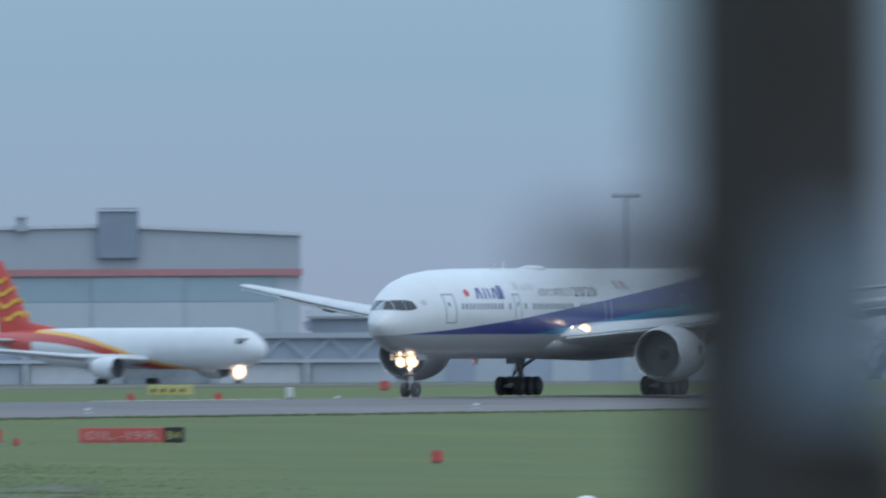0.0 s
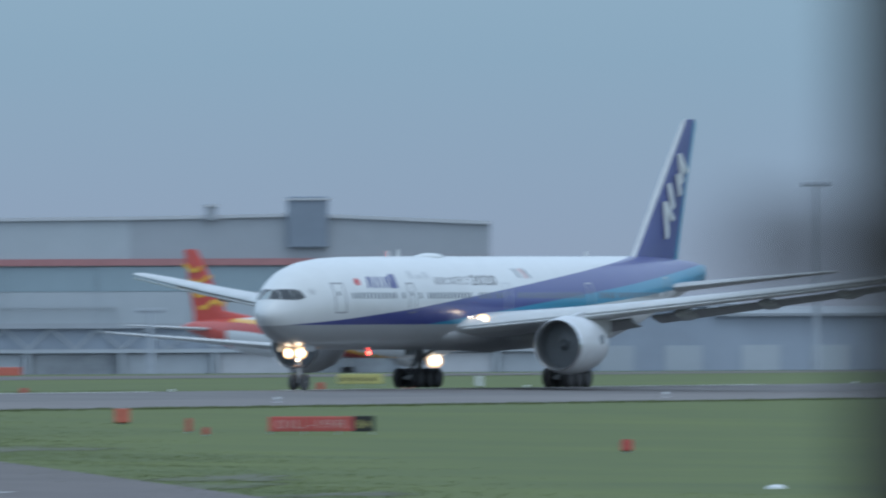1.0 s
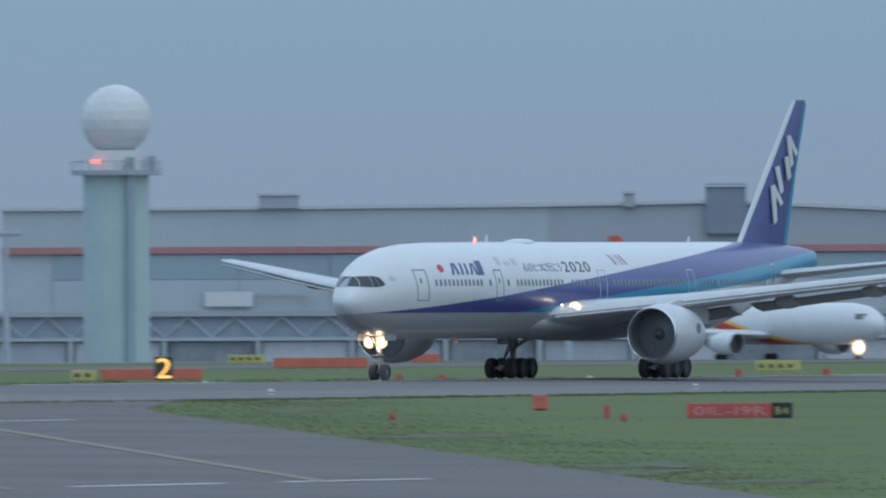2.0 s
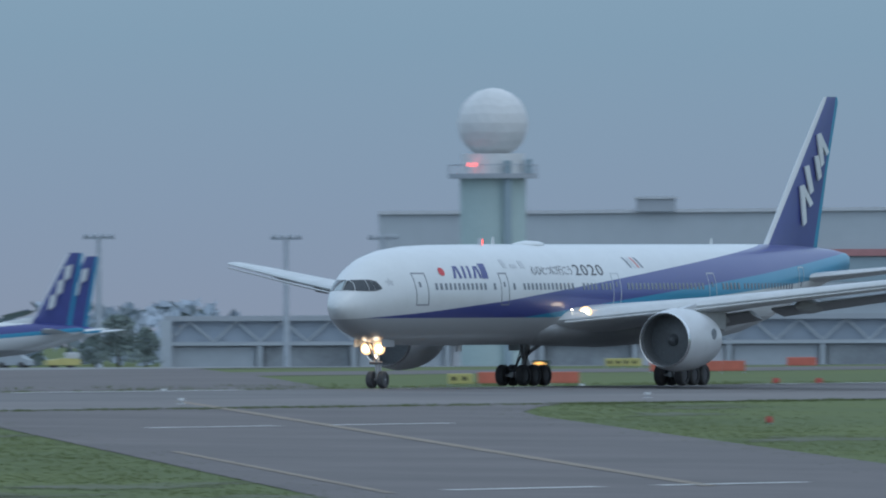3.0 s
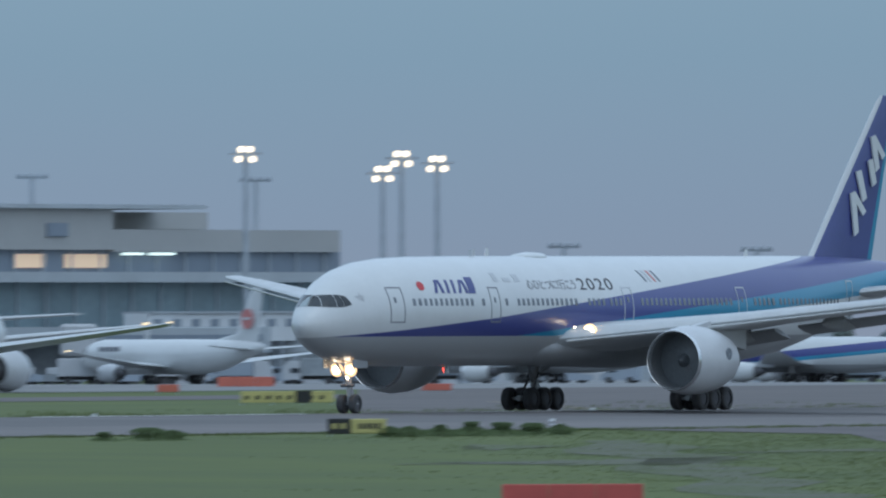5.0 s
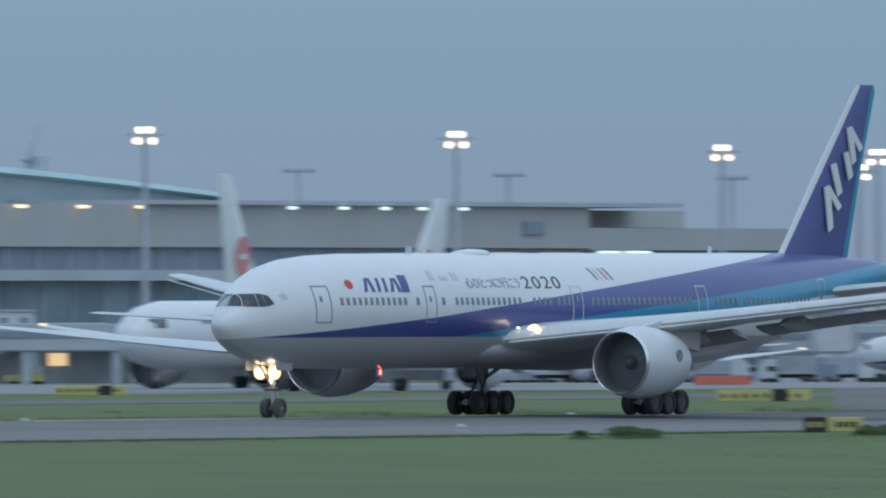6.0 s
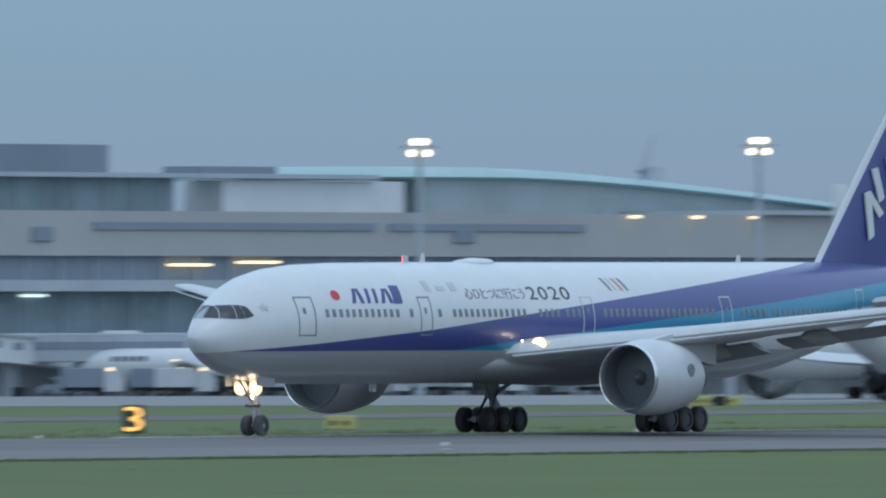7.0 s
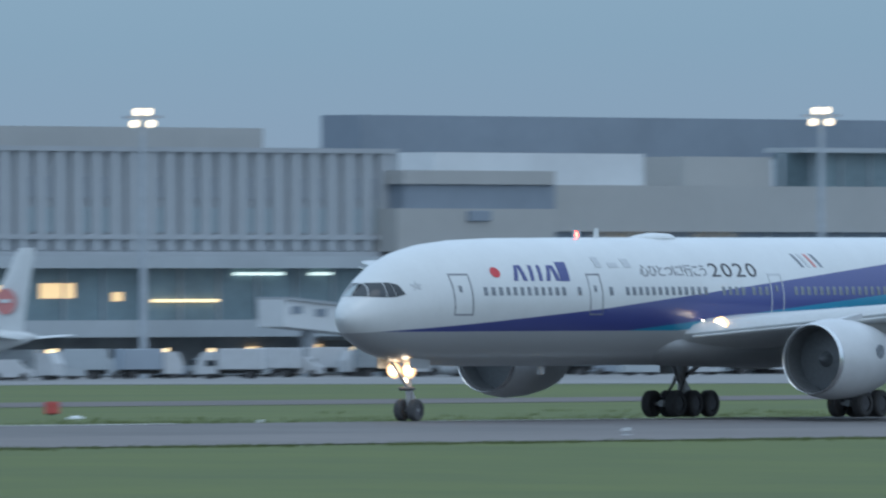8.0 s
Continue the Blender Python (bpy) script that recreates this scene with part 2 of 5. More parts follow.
# ---- building helpers ----
def thing(name, label, category, at_pose=None, group="", kind=""):
    ob = new(name)
    ob.empty_display_size = 0.5
    if at_pose is not None:
        ob.matrix_basis = at_pose
    return tagged(ob, label, category, group, kind)


def mesh_of(bm, name, material, smooth=False):
    bmesh.ops.recalc_face_normals(bm, faces=bm.faces)
    me = bpy.data.meshes.new(name)
    bm.to_mesh(me)
    bm.free()
    for mt in (material if isinstance(material, (list, tuple)) else [material]):
        me.materials.append(mt)
    if smooth:
        me.polygons.foreach_set("use_smooth", [True] * len(me.polygons))
        me.set_sharp_from_angle(angle=radians(40))
    return me


def part(name, bm, material, parent=None, label="", smooth=False):
    me = bm if isinstance(bm, bpy.types.Mesh) else mesh_of(bm, name, material, smooth)
    ob = new(name, me)
    ob.parent = parent
    return tagged(ob, label)


def box(x0, x1, y0, y1, z0, z1, bm=None, bevel=0.0):
    out = bm or bmesh.new()
    v = [out.verts.new((x, y, z)) for z in (z0, z1) for y in (y0, y1) for x in (x0, x1)]
    fs = [out.faces.new([v[i] for i in f]) for f in ((0, 1, 3, 2), (4, 6, 7, 5), (0, 4, 5, 1), (2, 3, 7, 6), (0, 2, 6, 4), (1, 5, 7, 3))]
    if bevel:
        bmesh.ops.bevel(out, geom=list({e for f in fs for e in f.edges}), offset=bevel, segments=1, affect="EDGES")
    return out


def tube(p, q, r0, r1=None, n=12, bm=None, caps=True):
    out = bm or bmesh.new()
    p, q = Vector(p), Vector(q)
    r1 = r0 if r1 is None else r1
    turn = (q - p).to_track_quat("Z", "Y")
    rings = []
    for c, r in ((p, r0), (q, r1)):
        rings.append([out.verts.new(c + turn @ Vector((r * math.cos(2 * math.pi * i / n), r * math.sin(2 * math.pi * i / n), 0))) for i in range(n)])
    for i in range(n):
        j = (i + 1) % n
        out.faces.new((rings[0][i], rings[0][j], rings[1][j], rings[1][i]))
    if caps:
        out.faces.new(rings[0][::-1]), out.faces.new(rings[1])
    return out


def loft(rings, bm=None, close=True, caps=True):
    out = bm or bmesh.new()
    vs = [[out.verts.new(p) for p in ring] for ring in rings]
    n = len(vs[0])
    for a, b in zip(vs, vs[1:]):
        for i in range(n if close else n - 1):
            j = (i + 1) % n
            out.faces.new((a[i], a[j], b[j], b[i]))
    if caps:
        out.faces.new(vs[0][::-1]), out.faces.new(vs[-1])
    return out


def spun(profile, axis_at=(0, 0, 0), n=32, bm=None):
    """A body of revolution about x: profile of (x, r)."""
    cx, cy, cz = axis_at
    rings = [[(cx + x, cy + r * math.cos(2 * math.pi * i / n), cz + r * math.sin(2 * math.pi * i / n)) for i in range(n)] for x, r in profile]
    return loft(rings, bm, caps=False)


def at(bearing, r, z=0.0):
    b = radians(bearing + 0.01)
    return Vector((r * math.cos(b), r * math.sin(b), z))


def facing(bearing, r, z=0.0, turn=0.0):
    """A pose whose x runs to the viewer's right and whose -y faces the eye."""
    p = at(bearing, r, z)
    return pose(p.x, p.y, p.z, 0, 0, bearing - 90 + turn)


# ---- ground ----
SLOPE = 0.0155


def ground_z(x, y):
    if y < 300:
        low = -SLOPE * (CENTRE - 300)
        return low + (3.0 - low) * max(0.0, (300 - max(y, 0)) / 300)
    if y <= CENTRE:
        return -SLOPE * (CENTRE - y)
    if y <= 577:
        return -0.6 * (y - CENTRE) / (577 - CENTRE)
    k = min(1.0, max(0.0, (y - 650) / 350))
    return -0.6 - 0.0031 * k * min(1200.0, max(0.0, x - 1650))


def sheet(name, ys, edges, lift, material, parent=None, label="", steps=12):
    """A strip of ground: edges(y) gives its x range; it lies lift metres above the soil."""
    rows = []
    for y in ys:
        a, b = edges(y)
        rows.append([(a + (b - a) * i / steps, y, ground_z(a + (b - a) * i / steps, y) + lift) for i in range(steps + 1)])
    return part(name, loft(rows, close=False, caps=False), material, parent, label)


def span(a, b, step):
    n = max(1, round((b - a) / step))
    return [a + (b - a) * i / n for i in range(n + 1)]


ys_all = sorted({-4500.0, -1500.0, 0.0, 150.0, 300.0, CENTRE, 577.0, 650.0, *span(700, 1000, 50), 1400.0, 2200.0, 3200.0, 4600.0})
ground = sheet("ground", ys_all, lambda y: (-4600.0, 4600.0), 0.0, M_GRASS, steps=92)
tagged(ground, "mown green airfield grass reaching to the horizon", "ground", kind="structure")

runway = sheet("runway", [497, CENTRE, 576], lambda y: (-1500, 3000), 0.03, M_ASPHALT, steps=4)
tagged(runway, "grey grooved asphalt runway with a crowned surface", "runway", kind="structure")
apron = sheet("apron", [1010, 1200, 1400], lambda y: (300, 3600), 0.03, M_APRON, steps=66)
tagged(apron, "pale concrete apron before the terminal", "apron", kind="structure")
apron_front = sheet("apron_front", [*span(845, 1010, 41)], lambda y: (1395, 3600), 0.03, M_APRON, steps=49)
tagged(apron_front, "pale concrete aircraft stand apron", "apron", kind="structure")
shoulder = sheet("runway_shoulder", [497, 515], lambda y: (-1500, 3000), 0.045, M_SHOULDER, steps=4)
tagged(shoulder, "paler asphalt shoulder along the runway edge", "runway shoulder", kind="structure")
back_taxi = sheet("parallel_taxiway", [740, 760, 785], lambda y: (300, 3200), 0.025, M_TAXI, steps=58)
tagged(back_taxi, "grey asphalt taxiway parallel to the runway", "taxiway", kind="structure")


def exit_edges(y):
    # a rapid exit at about 32 degrees, flaring out at the runway
    right = 732 + (y - 332) * 1.62
    left = 729 + (y - 371) * 1.64
    if y > 470:
        right += (y - 470) ** 2 * 0.02
    return left - max(0, y - 480) * 1.5, right


exit_way = sheet("exit_taxiway", [305, 330, 360, 400, 440, 470, 480, 490, 497], exit_edges, 0.03, M_TAXI)
tagged(exit_way, "grey asphalt rapid exit taxiway joining the runway", "taxiway", kind="structure")
far_way = sheet("crossing_taxiway", [576, 577, 610, 650, 700, 750, 800, 845], lambda y: (y / math.tan(radians(29.3)), y / math.tan(radians(26.75 + 0.45 * (y - 576) / 270))), 0.03, M_TAXI)
tagged(far_way, "grey asphalt taxiway crossing to the apron", "taxiway", kind="structure")
service = sheet("gravel_track", span(305, 475, 5), lambda y: (741 + (y - 396) * 1.66 - 5 - 3 * math.sin(y * 0.21), 741 + (y - 396) * 1.66 + 5 + 3 * math.sin(y * 0.33)), 0.02, M_SOIL)
tagged(service, "worn grey gravel track through patchy grass", "track", kind="structure")


def mark(name, x0, x1, y0, y1, w, material, parent, slant=None):
    ys = [y0, y1]
    if slant is None:
        return sheet(name, [y0 - w / 2, y0 + w / 2], lambda y: (x0, x1), 0.05, material, parent, steps=2)
    return sheet(name, span(y0, y1, 20), lambda y: (x0 + (y - y0) * slant - w, x0 + (y - y0) * slant + w), 0.05, material, parent, steps=1)


for y in (459.5, 362.0):
    off = (y - 459.5) * 1.66
    for k in (0, 1):
        mark("white_dash", 889 + off + k * 20.0, 903.5 + off + k * 20.0, y, y, 0.8, M_WPAINT, exit_way)
mark("yellow_line", 748, 0, 360, 511, 0.8, M_YPAINT, exit_way, 1.62)
mark("yellow_line", 718, 0, 360, 420, 0.5, M_YPAINT, exit_way, 1.62)
mark("yellow_line", 1066, 0, 577, 690, 0.8, M_YPAINT, far_way, 1.62)
for k in range(-30, 60):
    mark("centre_dash", 20 + k * 50, 50 + k * 50, CENTRE - 0.6, 0, 0.8, M_WPAINT, runway)


# ---- airliners ----
BODY = [  # distance aft of the nose, centre height, half width, half height
    (0.00, 4.90, 0.06, 0.06), (0.12, 4.92, 0.33, 0.32), (0.40, 4.93, 0.64, 0.63), (1.0, 4.98, 1.06, 1.06), (1.8, 5.09, 1.45, 1.55),
    (2.8, 5.20, 1.84, 2.00), (4.0, 5.34, 2.25, 2.40), (5.4, 5.46, 2.62, 2.69), (7.2, 5.56, 2.90, 2.90), (9.5, 5.63, 3.05, 3.02), (12.5, 5.67, 3.09, 3.07),
    (20.0, 5.69, 3.1, 3.1), (34.0, 5.70, 3.1, 3.1), (47.0, 5.72, 3.1, 3.1), (51.0, 5.78, 3.06, 3.04), (55.0, 6.0, 2.85, 2.84),
    (59.0, 6.38, 2.42, 2.46), (63.0, 6.86, 1.84, 1.96), (67.0, 7.28, 1.20, 1.42), (70.5, 7.55, 0.62, 0.95), (72.6, 7.66, 0.22, 0.60), (73.1, 7.68, 0.06, 0.40)]


BODY = [((0.32 + q[0] * (1 - 0.32 / 7.2)) if q[0] < 7.2 else q[0], *q[1:]) for q in BODY]


def body_at(s, body=BODY):
    for a, b in zip(body, body[1:]):
        if a[0] <= s <= b[0]:
            k = (s - a[0]) / (b[0] - a[0])
            return [a[i] + (b[i] - a[i]) * k for i in (1, 2, 3)]
    return list(body[-1][1:])


def skin(s, z, side=-1, out=0.015):
    """The point of the body's skin at s and z; side -1 is the aircraft's left."""
    zc, ry, rz = body_at(s)
    k = max(-0.999, min(0.999, (z - zc) / rz))
    return Vector((s, side * (ry + out) * math.sqrt(1 - k * k), zc + (z - zc) * (1 + out / rz)))


def skin_patch(corners, side=-1, nu=4, nv=4, out=0.015, thick=0.012, bm=None):
    """A thin panel on the skin; corners (s, z): lower front, lower back, upper back, upper front."""
    o = bm or bmesh.new()
    a, b, c, d = [Vector(p) for p in corners]
    grid = []
    for layer in (out, out - thick):
        grid.append([[o.verts.new(skin(*((a.lerp(b, i / nu)).lerp(d.lerp(c, i / nu), j / nv)), side, layer)) for i in range(nu + 1)] for j in range(nv + 1)])
    for g in grid[:1]:
        for j in range(nv):
            for i in range(nu):
                o.faces.new((g[j][i], g[j][i + 1], g[j + 1][i + 1], g[j + 1][i]))
    rim = [(0, i) for i in range(nu)] + [(j, nu) for j in range(nv)] + [(nv, nu - i) for i in range(nu)] + [(nv - j, 0) for j in range(nv)]
    for (j0, i0), (j1, i1) in zip(rim, rim[1:] + rim[:1]):
        o.faces.new((grid[0][j0][i0], grid[0][j1][i1], grid[1][j1][i1], grid[1][j0][i0]))
    return o


def ring_of(s, zc, ry, rz, n=48):
    return [(s, ry * math.cos(2 * math.pi * i / n), zc + rz * math.sin(2 * math.pi * i / n)) for i in range(n)]


def smooth_body(body, n=48):
    """Rings along the body, eased between the stations."""
    rings = []
    for i in range(len(body) - 1):
        p0, p1, p2, p3 = body[max(0, i - 1)], body[i], body[i + 1], body[min(len(body) - 1, i + 2)]
        m = 1 if p2[0] - p1[0] > 8 else 3
        for k in range(m):
            rings.append(ring_of(*[p1[c] + (p2[c] - p1[c]) * k / m for c in range(4)], n))
    rings.append(ring_of(*body[-1], n))
    return rings


AIRFOIL = [(1.0, 0.0), (0.75, 0.36), (0.5, 0.55), (0.28, 0.60), (0.1, 0.45), (0.025, 0.25), (0.0, 0.0), (0.025, -0.2), (0.1, -0.32), (0.28, -0.42), (0.5, -0.36), (0.75, -0.12)]


def wing_rings(sections, side):
    """sections: (y, leading edge, chord, z, thickness, twist)"""
    rings = []
    for y, le, c, z, t, tw in sections:
        a = radians(tw)
        rings.append([(le + x * c * math.cos(a) + h * t * c * math.sin(a), side * y, z - x * c * math.sin(a) + h * t * c) for x, h in AIRFOIL])
    return rings


def fin_rings(sections):
    return [[(le + x * c, h * t * c, z) for x, h in AIRFOIL] for z, le, c, t in sections]


def wheel(parent, s, y, r, w, rim=True):
    t = part("wheel", spun([(-w * 0.5, r * 0.55), (-w * 0.5, r * 0.86), (-w * 0.36, r * 0.98), (0, r), (w * 0.36, r * 0.98), (w * 0.5, r * 0.86), (w * 0.5, r * 0.55)], n=20), M_TYRE, parent, "black rubber tyre", True)
    t.matrix_basis = pose(s, y, r, 0, 0, 90)
    if rim:
        part("rim", spun([(-w * 0.42, 0.02), (-w * 0.42, r * 0.5), (-w * 0.3, r * 0.6), (w * 0.3, r * 0.6), (w * 0.42, r * 0.5), (w * 0.42, 0.02)], n=14), M_RIM, t, "grey metal rim", True)
    return t


def engine(parent, s, y, z, length, r, paint, lip=M_METAL):
    e = part("engine", spun([(0.28, r * 0.89), (0.8, r * 0.965), (length * 0.33, r * 1.02), (length * 0.6, r * 0.98), (length * 0.85, r * 0.86), (length, r * 0.74), (length - 0.03, r * 0.70), (length * 0.8, r * 0.72)], (s, y, z), 36), paint, parent, "", True)
    part("inlet_lip", spun([(0.35, r * 0.82), (0.2, r * 0.83), (0.04, r * 0.845), (0.0, r * 0.865), (0.08, r * 0.885), (0.28, r * 0.89)], (s, y, z), 36), lip, e, "bare metal inlet lip", True)
    part("inlet_duct", spun([(0.34, r * 0.822), (0.9, r * 0.805), (1.5, r * 0.80)], (s, y, z), 36), M_FAN, e, "", True)
    part("fan", spun([(1.3, r * 0.2), (1.42, r * 0.5), (1.45, r * 0.80)], (s, y, z), 36), M_FAN, e, "dark spinning fan disc", True)
    part("fan_backing", spun([(1.62, 0.02), (1.62, r * 0.78)], (s, y, z), 24), M_BLACK, e)
    part("spinner", spun([(0.75, 0.01), (0.85, r * 0.07), (1.1, r * 0.15), (1.4, r * 0.22)], (s, y, z), 16), M_FAN, e, "dark spinner", True)
    part("spinner_swirl", loft([[(s + 0.83 + 0.06 * i, y + (0.05 + 0.045 * i) * math.cos(0.9 * i + w), z + (0.05 + 0.045 * i) * math.sin(0.9 * i + w)) for w in (0.0, 0.55)] for i in range(5)], close=False, caps=False), M_WHITE, e, "white swirl on the spinner")
    part("exhaust_cone", spun([(length * 0.8, r * 0.60), (length * 1.1, r * 0.50), (length * 1.25, r * 0.40), (length * 1.26, r * 0.3), (length * 1.45, 0.02)], (s, y, z), 24), M_DARKMETAL, e, "dark metal exhaust nozzle", True)
    return e


beacons = []


def beacon_rotor(up):
    """A hood round the lamp, open towards +x."""
    rings = []
    for r in (0.19, 0.17):
        rings += [[(r * math.cos(a), r * math.sin(a), zz * up) for a in [radians(22 + 316 * i / 16) for i in range(17)]] for zz in ((0.09, 0.40) if r > 0.18 else (0.40, 0.09))]
    out = loft(rings, close=False, caps=False)
    tube((0, 0, 0.40 * up), (0, 0, 0.43 * up), 0.19, n=16, bm=out)
    return out


def big_jet():
    jet = thing("airliner", "white twin-engine airliner with indigo and cyan stripes on the runway", "aircraft")
    paint = stripe_paint("white_body_with_rising_stripe", 73, 4.27, [(2.15, 4.29, 0.0655), (17.0, 5.25, 0.085)], (21.3, 4.34, 0.078), (27.0, 4.40, 0.058))
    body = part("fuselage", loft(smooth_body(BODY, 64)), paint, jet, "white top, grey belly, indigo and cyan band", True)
    # belly fairing between the wings
    fair = [(22.0, 3.6, 1.2, 0.6), (25.0, 3.6, 2.5, 0.9), (28.5, 3.55, 3.15, 1.02), (36.0, 3.5, 3.3, 1.1), (41.0, 3.55, 2.9, 1.0), (45.0, 3.7, 1.0, 0.6)]
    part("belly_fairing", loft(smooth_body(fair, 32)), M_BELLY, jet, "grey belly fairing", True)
    # cockpit panes, three a side
    for side in (-1, 1):
        # the far front pane is coloured pale to imitate reflected sky
        for q, glass in ((((1.14, 5.96), (1.46, 5.93), (1.94, 6.57), (1.76, 6.54)), M_SKYPANE if side > 0 else M_GLASS), (((1.49, 5.93), (2.20, 5.90), (2.42, 6.60), (1.97, 6.58)), M_GLASS),
                         (((2.24, 5.90), (2.66, 5.92), (2.70, 6.59), (2.46, 6.60)), M_GLASS), (((2.69, 5.92), (3.16, 6.05), (2.98, 6.50), (2.73, 6.58)), M_GLASS)):
            part("cockpit_window", skin_patch(q, side, 5, 4, 0.02), glass, body, "dark cockpit pane" if glass is M_GLASS else "windscreen pane painted pale as a sky reflection")
    # cabin doors: a thin rounded outline, a pane and a handle bar
    for side in (-1, 1):
        for s, w in ((5.9, 1.3), (16.75, 1.12), (32.4, 1.12), (46.1, 1.07), (61.3, 1.0)):
            z0, z1 = (5.03, 7.02) if s < 60 else (5.55, 7.4)
            line, t = bmesh.new(), 0.07
            for q in (((s, z0), (s + w, z0), (s + w, z0 + t), (s, z0 + t)), ((s, z1 - t), (s + w, z1 - t), (s + w, z1), (s, z1)),
                      ((s, z0 + t), (s + t, z0 + t), (s + t, z1 - t), (s, z1 - t)), ((s + w - t, z0 + t), (s + w, z0 + t), (s + w, z1 - t), (s + w - t, z1 - t))):
                skin_patch(q, side, 2, 6, 0.015, bm=line)
            door = part("door", line, M_LINE if s < 30 else M_GREYP, body, "thin door outline")
            part("door_pane", skin_patch(((s + 0.42, 6.15), (s + 0.62, 6.15), (s + 0.62, 6.45), (s + 0.42, 6.45)), side, 2, 2, 0.016), M_PANE, door)
    # cabin windows share two meshes
    for side in (-1, 1):
        me = mesh_of(skin_patch(((19.86, 5.98), (20.14, 5.98), (20.14, 6.38), (19.86, 6.38)), side, 2, 2, 0.016), "cabin_window", M_PANE)
        spots = [8.2 + 0.58 * k for k in range(12)] + [15.9, 18.6] + [20.0 + 0.56 * k for k in range(13)] + [28.3 + 0.56 * k for k in range(4)] + [30.9 + 0.56 * k for k in range(3)]
        spots += [34.6 + 0.56 * k for k in range(20)] + [48.2 + 0.56 * k for k in range(5)]
        for s in spots:
            if s < 13.5:
                part("cabin_window", skin_patch(((s - 0.14, 5.98), (s + 0.14, 5.98), (s + 0.14, 6.38), (s - 0.14, 6.38)), side, 2, 2, 0.016), M_PANE, body)
            else:
                part("cabin_window", me, None, body).location.x = s - 20.0
        for k in range(16):
            s = 51.4 + 0.56 * k
            part("cabin_window", skin_patch(((s - 0.13, 6.0), (s + 0.13, 6.0), (s + 0.13, 6.36), (s - 0.13, 6.36)), side, 1, 2, 0.016), M_PANE, body)
    # company mark as plain shapes: three slanted strokes and a square
    for s in (10.6, 11.95, 13.3):
        mark_bm = bmesh.new()
        if s == 11.95:
            skin_patch(((s + 0.05, 6.68), (s + 0.33, 6.68), (s + 0.5, 7.42), (s + 0.22, 7.42)), -1, 2, 3, 0.017, bm=mark_bm)
            skin_patch(((s + 0.75, 6.68), (s + 1.03, 6.68), (s + 1.2, 7.42), (s + 0.92, 7.42)), -1, 2, 3, 0.017, bm=mark_bm)
            part("mark_stroke", mark_bm, M_INDIGO, body, "indigo stroke of the mark")
            continue
        skin_patch(((s, 6.68), (s + 0.32, 6.68), (s + 0.72, 7.42), (s + 0.44, 7.42)), -1, 2, 3, 0.017, bm=mark_bm)
        skin_patch(((s + 0.80, 6.68), (s + 1.12, 6.68), (s + 0.96, 7.42), (s + 0.68, 7.42)), -1, 2, 3, 0.019, bm=mark_bm)
        part("mark_stroke", mark_bm, M_INDIGO, body, "indigo stroke of the mark")
    part("mark_square", skin_patch(((14.45, 6.66), (15.25, 6.66), (15.45, 7.58), (14.6, 7.58)), -1, 3, 3, 0.017), M_INDIGO, body, "indigo square")
    disc = bmesh.new()
    disc.faces.new([disc.verts.new(skin(9.3 + 0.36 * math.cos(2 * math.pi * i / 20), 7.08 + 0.25 * math.sin(2 * math.pi * i / 20), -1, 0.02)) for i in range(20)])
    part("red_disc", disc, M_REDMARK, body, "small red disc")
    star = bmesh.new()
    for i in range(5):
        a0, a1 = [math.pi / 2 + 4 * math.pi * (i + k) / 5 for k in (0, 1)]
        p, q = [(3.85 + 0.3 * math.cos(a), 6.42 + 0.22 * math.sin(a)) for a in (a0, a1)]
        skin_patch(((p[0], p[1]), (q[0], q[1]), (q[0] + 0.02, q[1] + 0.04), (p[0] + 0.02, p[1] + 0.04)), -1, 3, 1, 0.018, bm=star)
    part("star_mark", star, M_GREYP, body, "thin grey star outline")
    # small grey emblems and the pink-grey mark
    for s, w, h, mt in ((17.9, 0.5, 0.5, M_GREYP), (19.0, 0.8, 0.22, M_GREYP), (20.3, 0.6, 0.42, M_GREYP)):
        part("emblem", skin_patch(((s, 7.32), (s + w, 7.32), (s + w, 7.32 + h), (s, 7.32 + h)), -1, 2, 2, 0.016), mt, body)
    for k, mt in enumerate((M_PANE, M_GREYP, M_REDDISC, M_PANE)):
        s = 35.4 + 0.55 * k
        part("emblem", skin_patch(((s + 0.3, 7.35), (s + 0.55, 7.32), (s + 0.25, 7.95), (s, 7.98)), -1, 2, 3, 0.016), mt, body, "small slanted emblem")
    slogan(body)
    # wings
    for side in (-1, 1):
        secs = [(0.5, 24.2, 15.0, 3.85, 0.13, 2), (3.1, 25.7, 13.1, 4.15, 0.125, 1.5), (6.5, 28.0, 11.0, 4.55, 0.115, 1), (9.6, 30.1, 9.1, 4.92, 0.11, 0.5), (11.0, 31.1, 8.2, 5.09, 0.11, 0),
                (16.0, 34.6, 6.6, 5.75, 0.105, -0.5), (22.0, 38.9, 4.8, 6.55, 0.10, -1), (27.5, 42.9, 3.2, 7.35, 0.10, -1.5), (30.0, 44.8, 2.2, 7.70, 0.09, -2), (30.45, 45.4, 1.5, 7.76, 0.06, -2)]
        wing = part("wing", loft(wing_rings(secs, side)), M_WING, jet, "pale grey swept wing", True)
        slat = [(y, le - 0.28, c * 0.09 + 0.25, z - 0.20, 0.16, 12) for y, le, c, z, t, tw in secs[3:9]]
        part("slat", loft(wing_rings(slat, side)), M_WHITE, wing, "white leading edge slat", True)
        slat = [(y, le - 0.25, c * 0.06 + 0.3, z - 0.18, 0.16, 12) for y, le, c, z, t, tw in secs[1:3]] + [(8.6, 29.2, 0.9, 4.62, 0.16, 12)]
        part("slat", loft(wing_rings(slat, side)), M_WHITE, wing, "white leading edge slat", True)
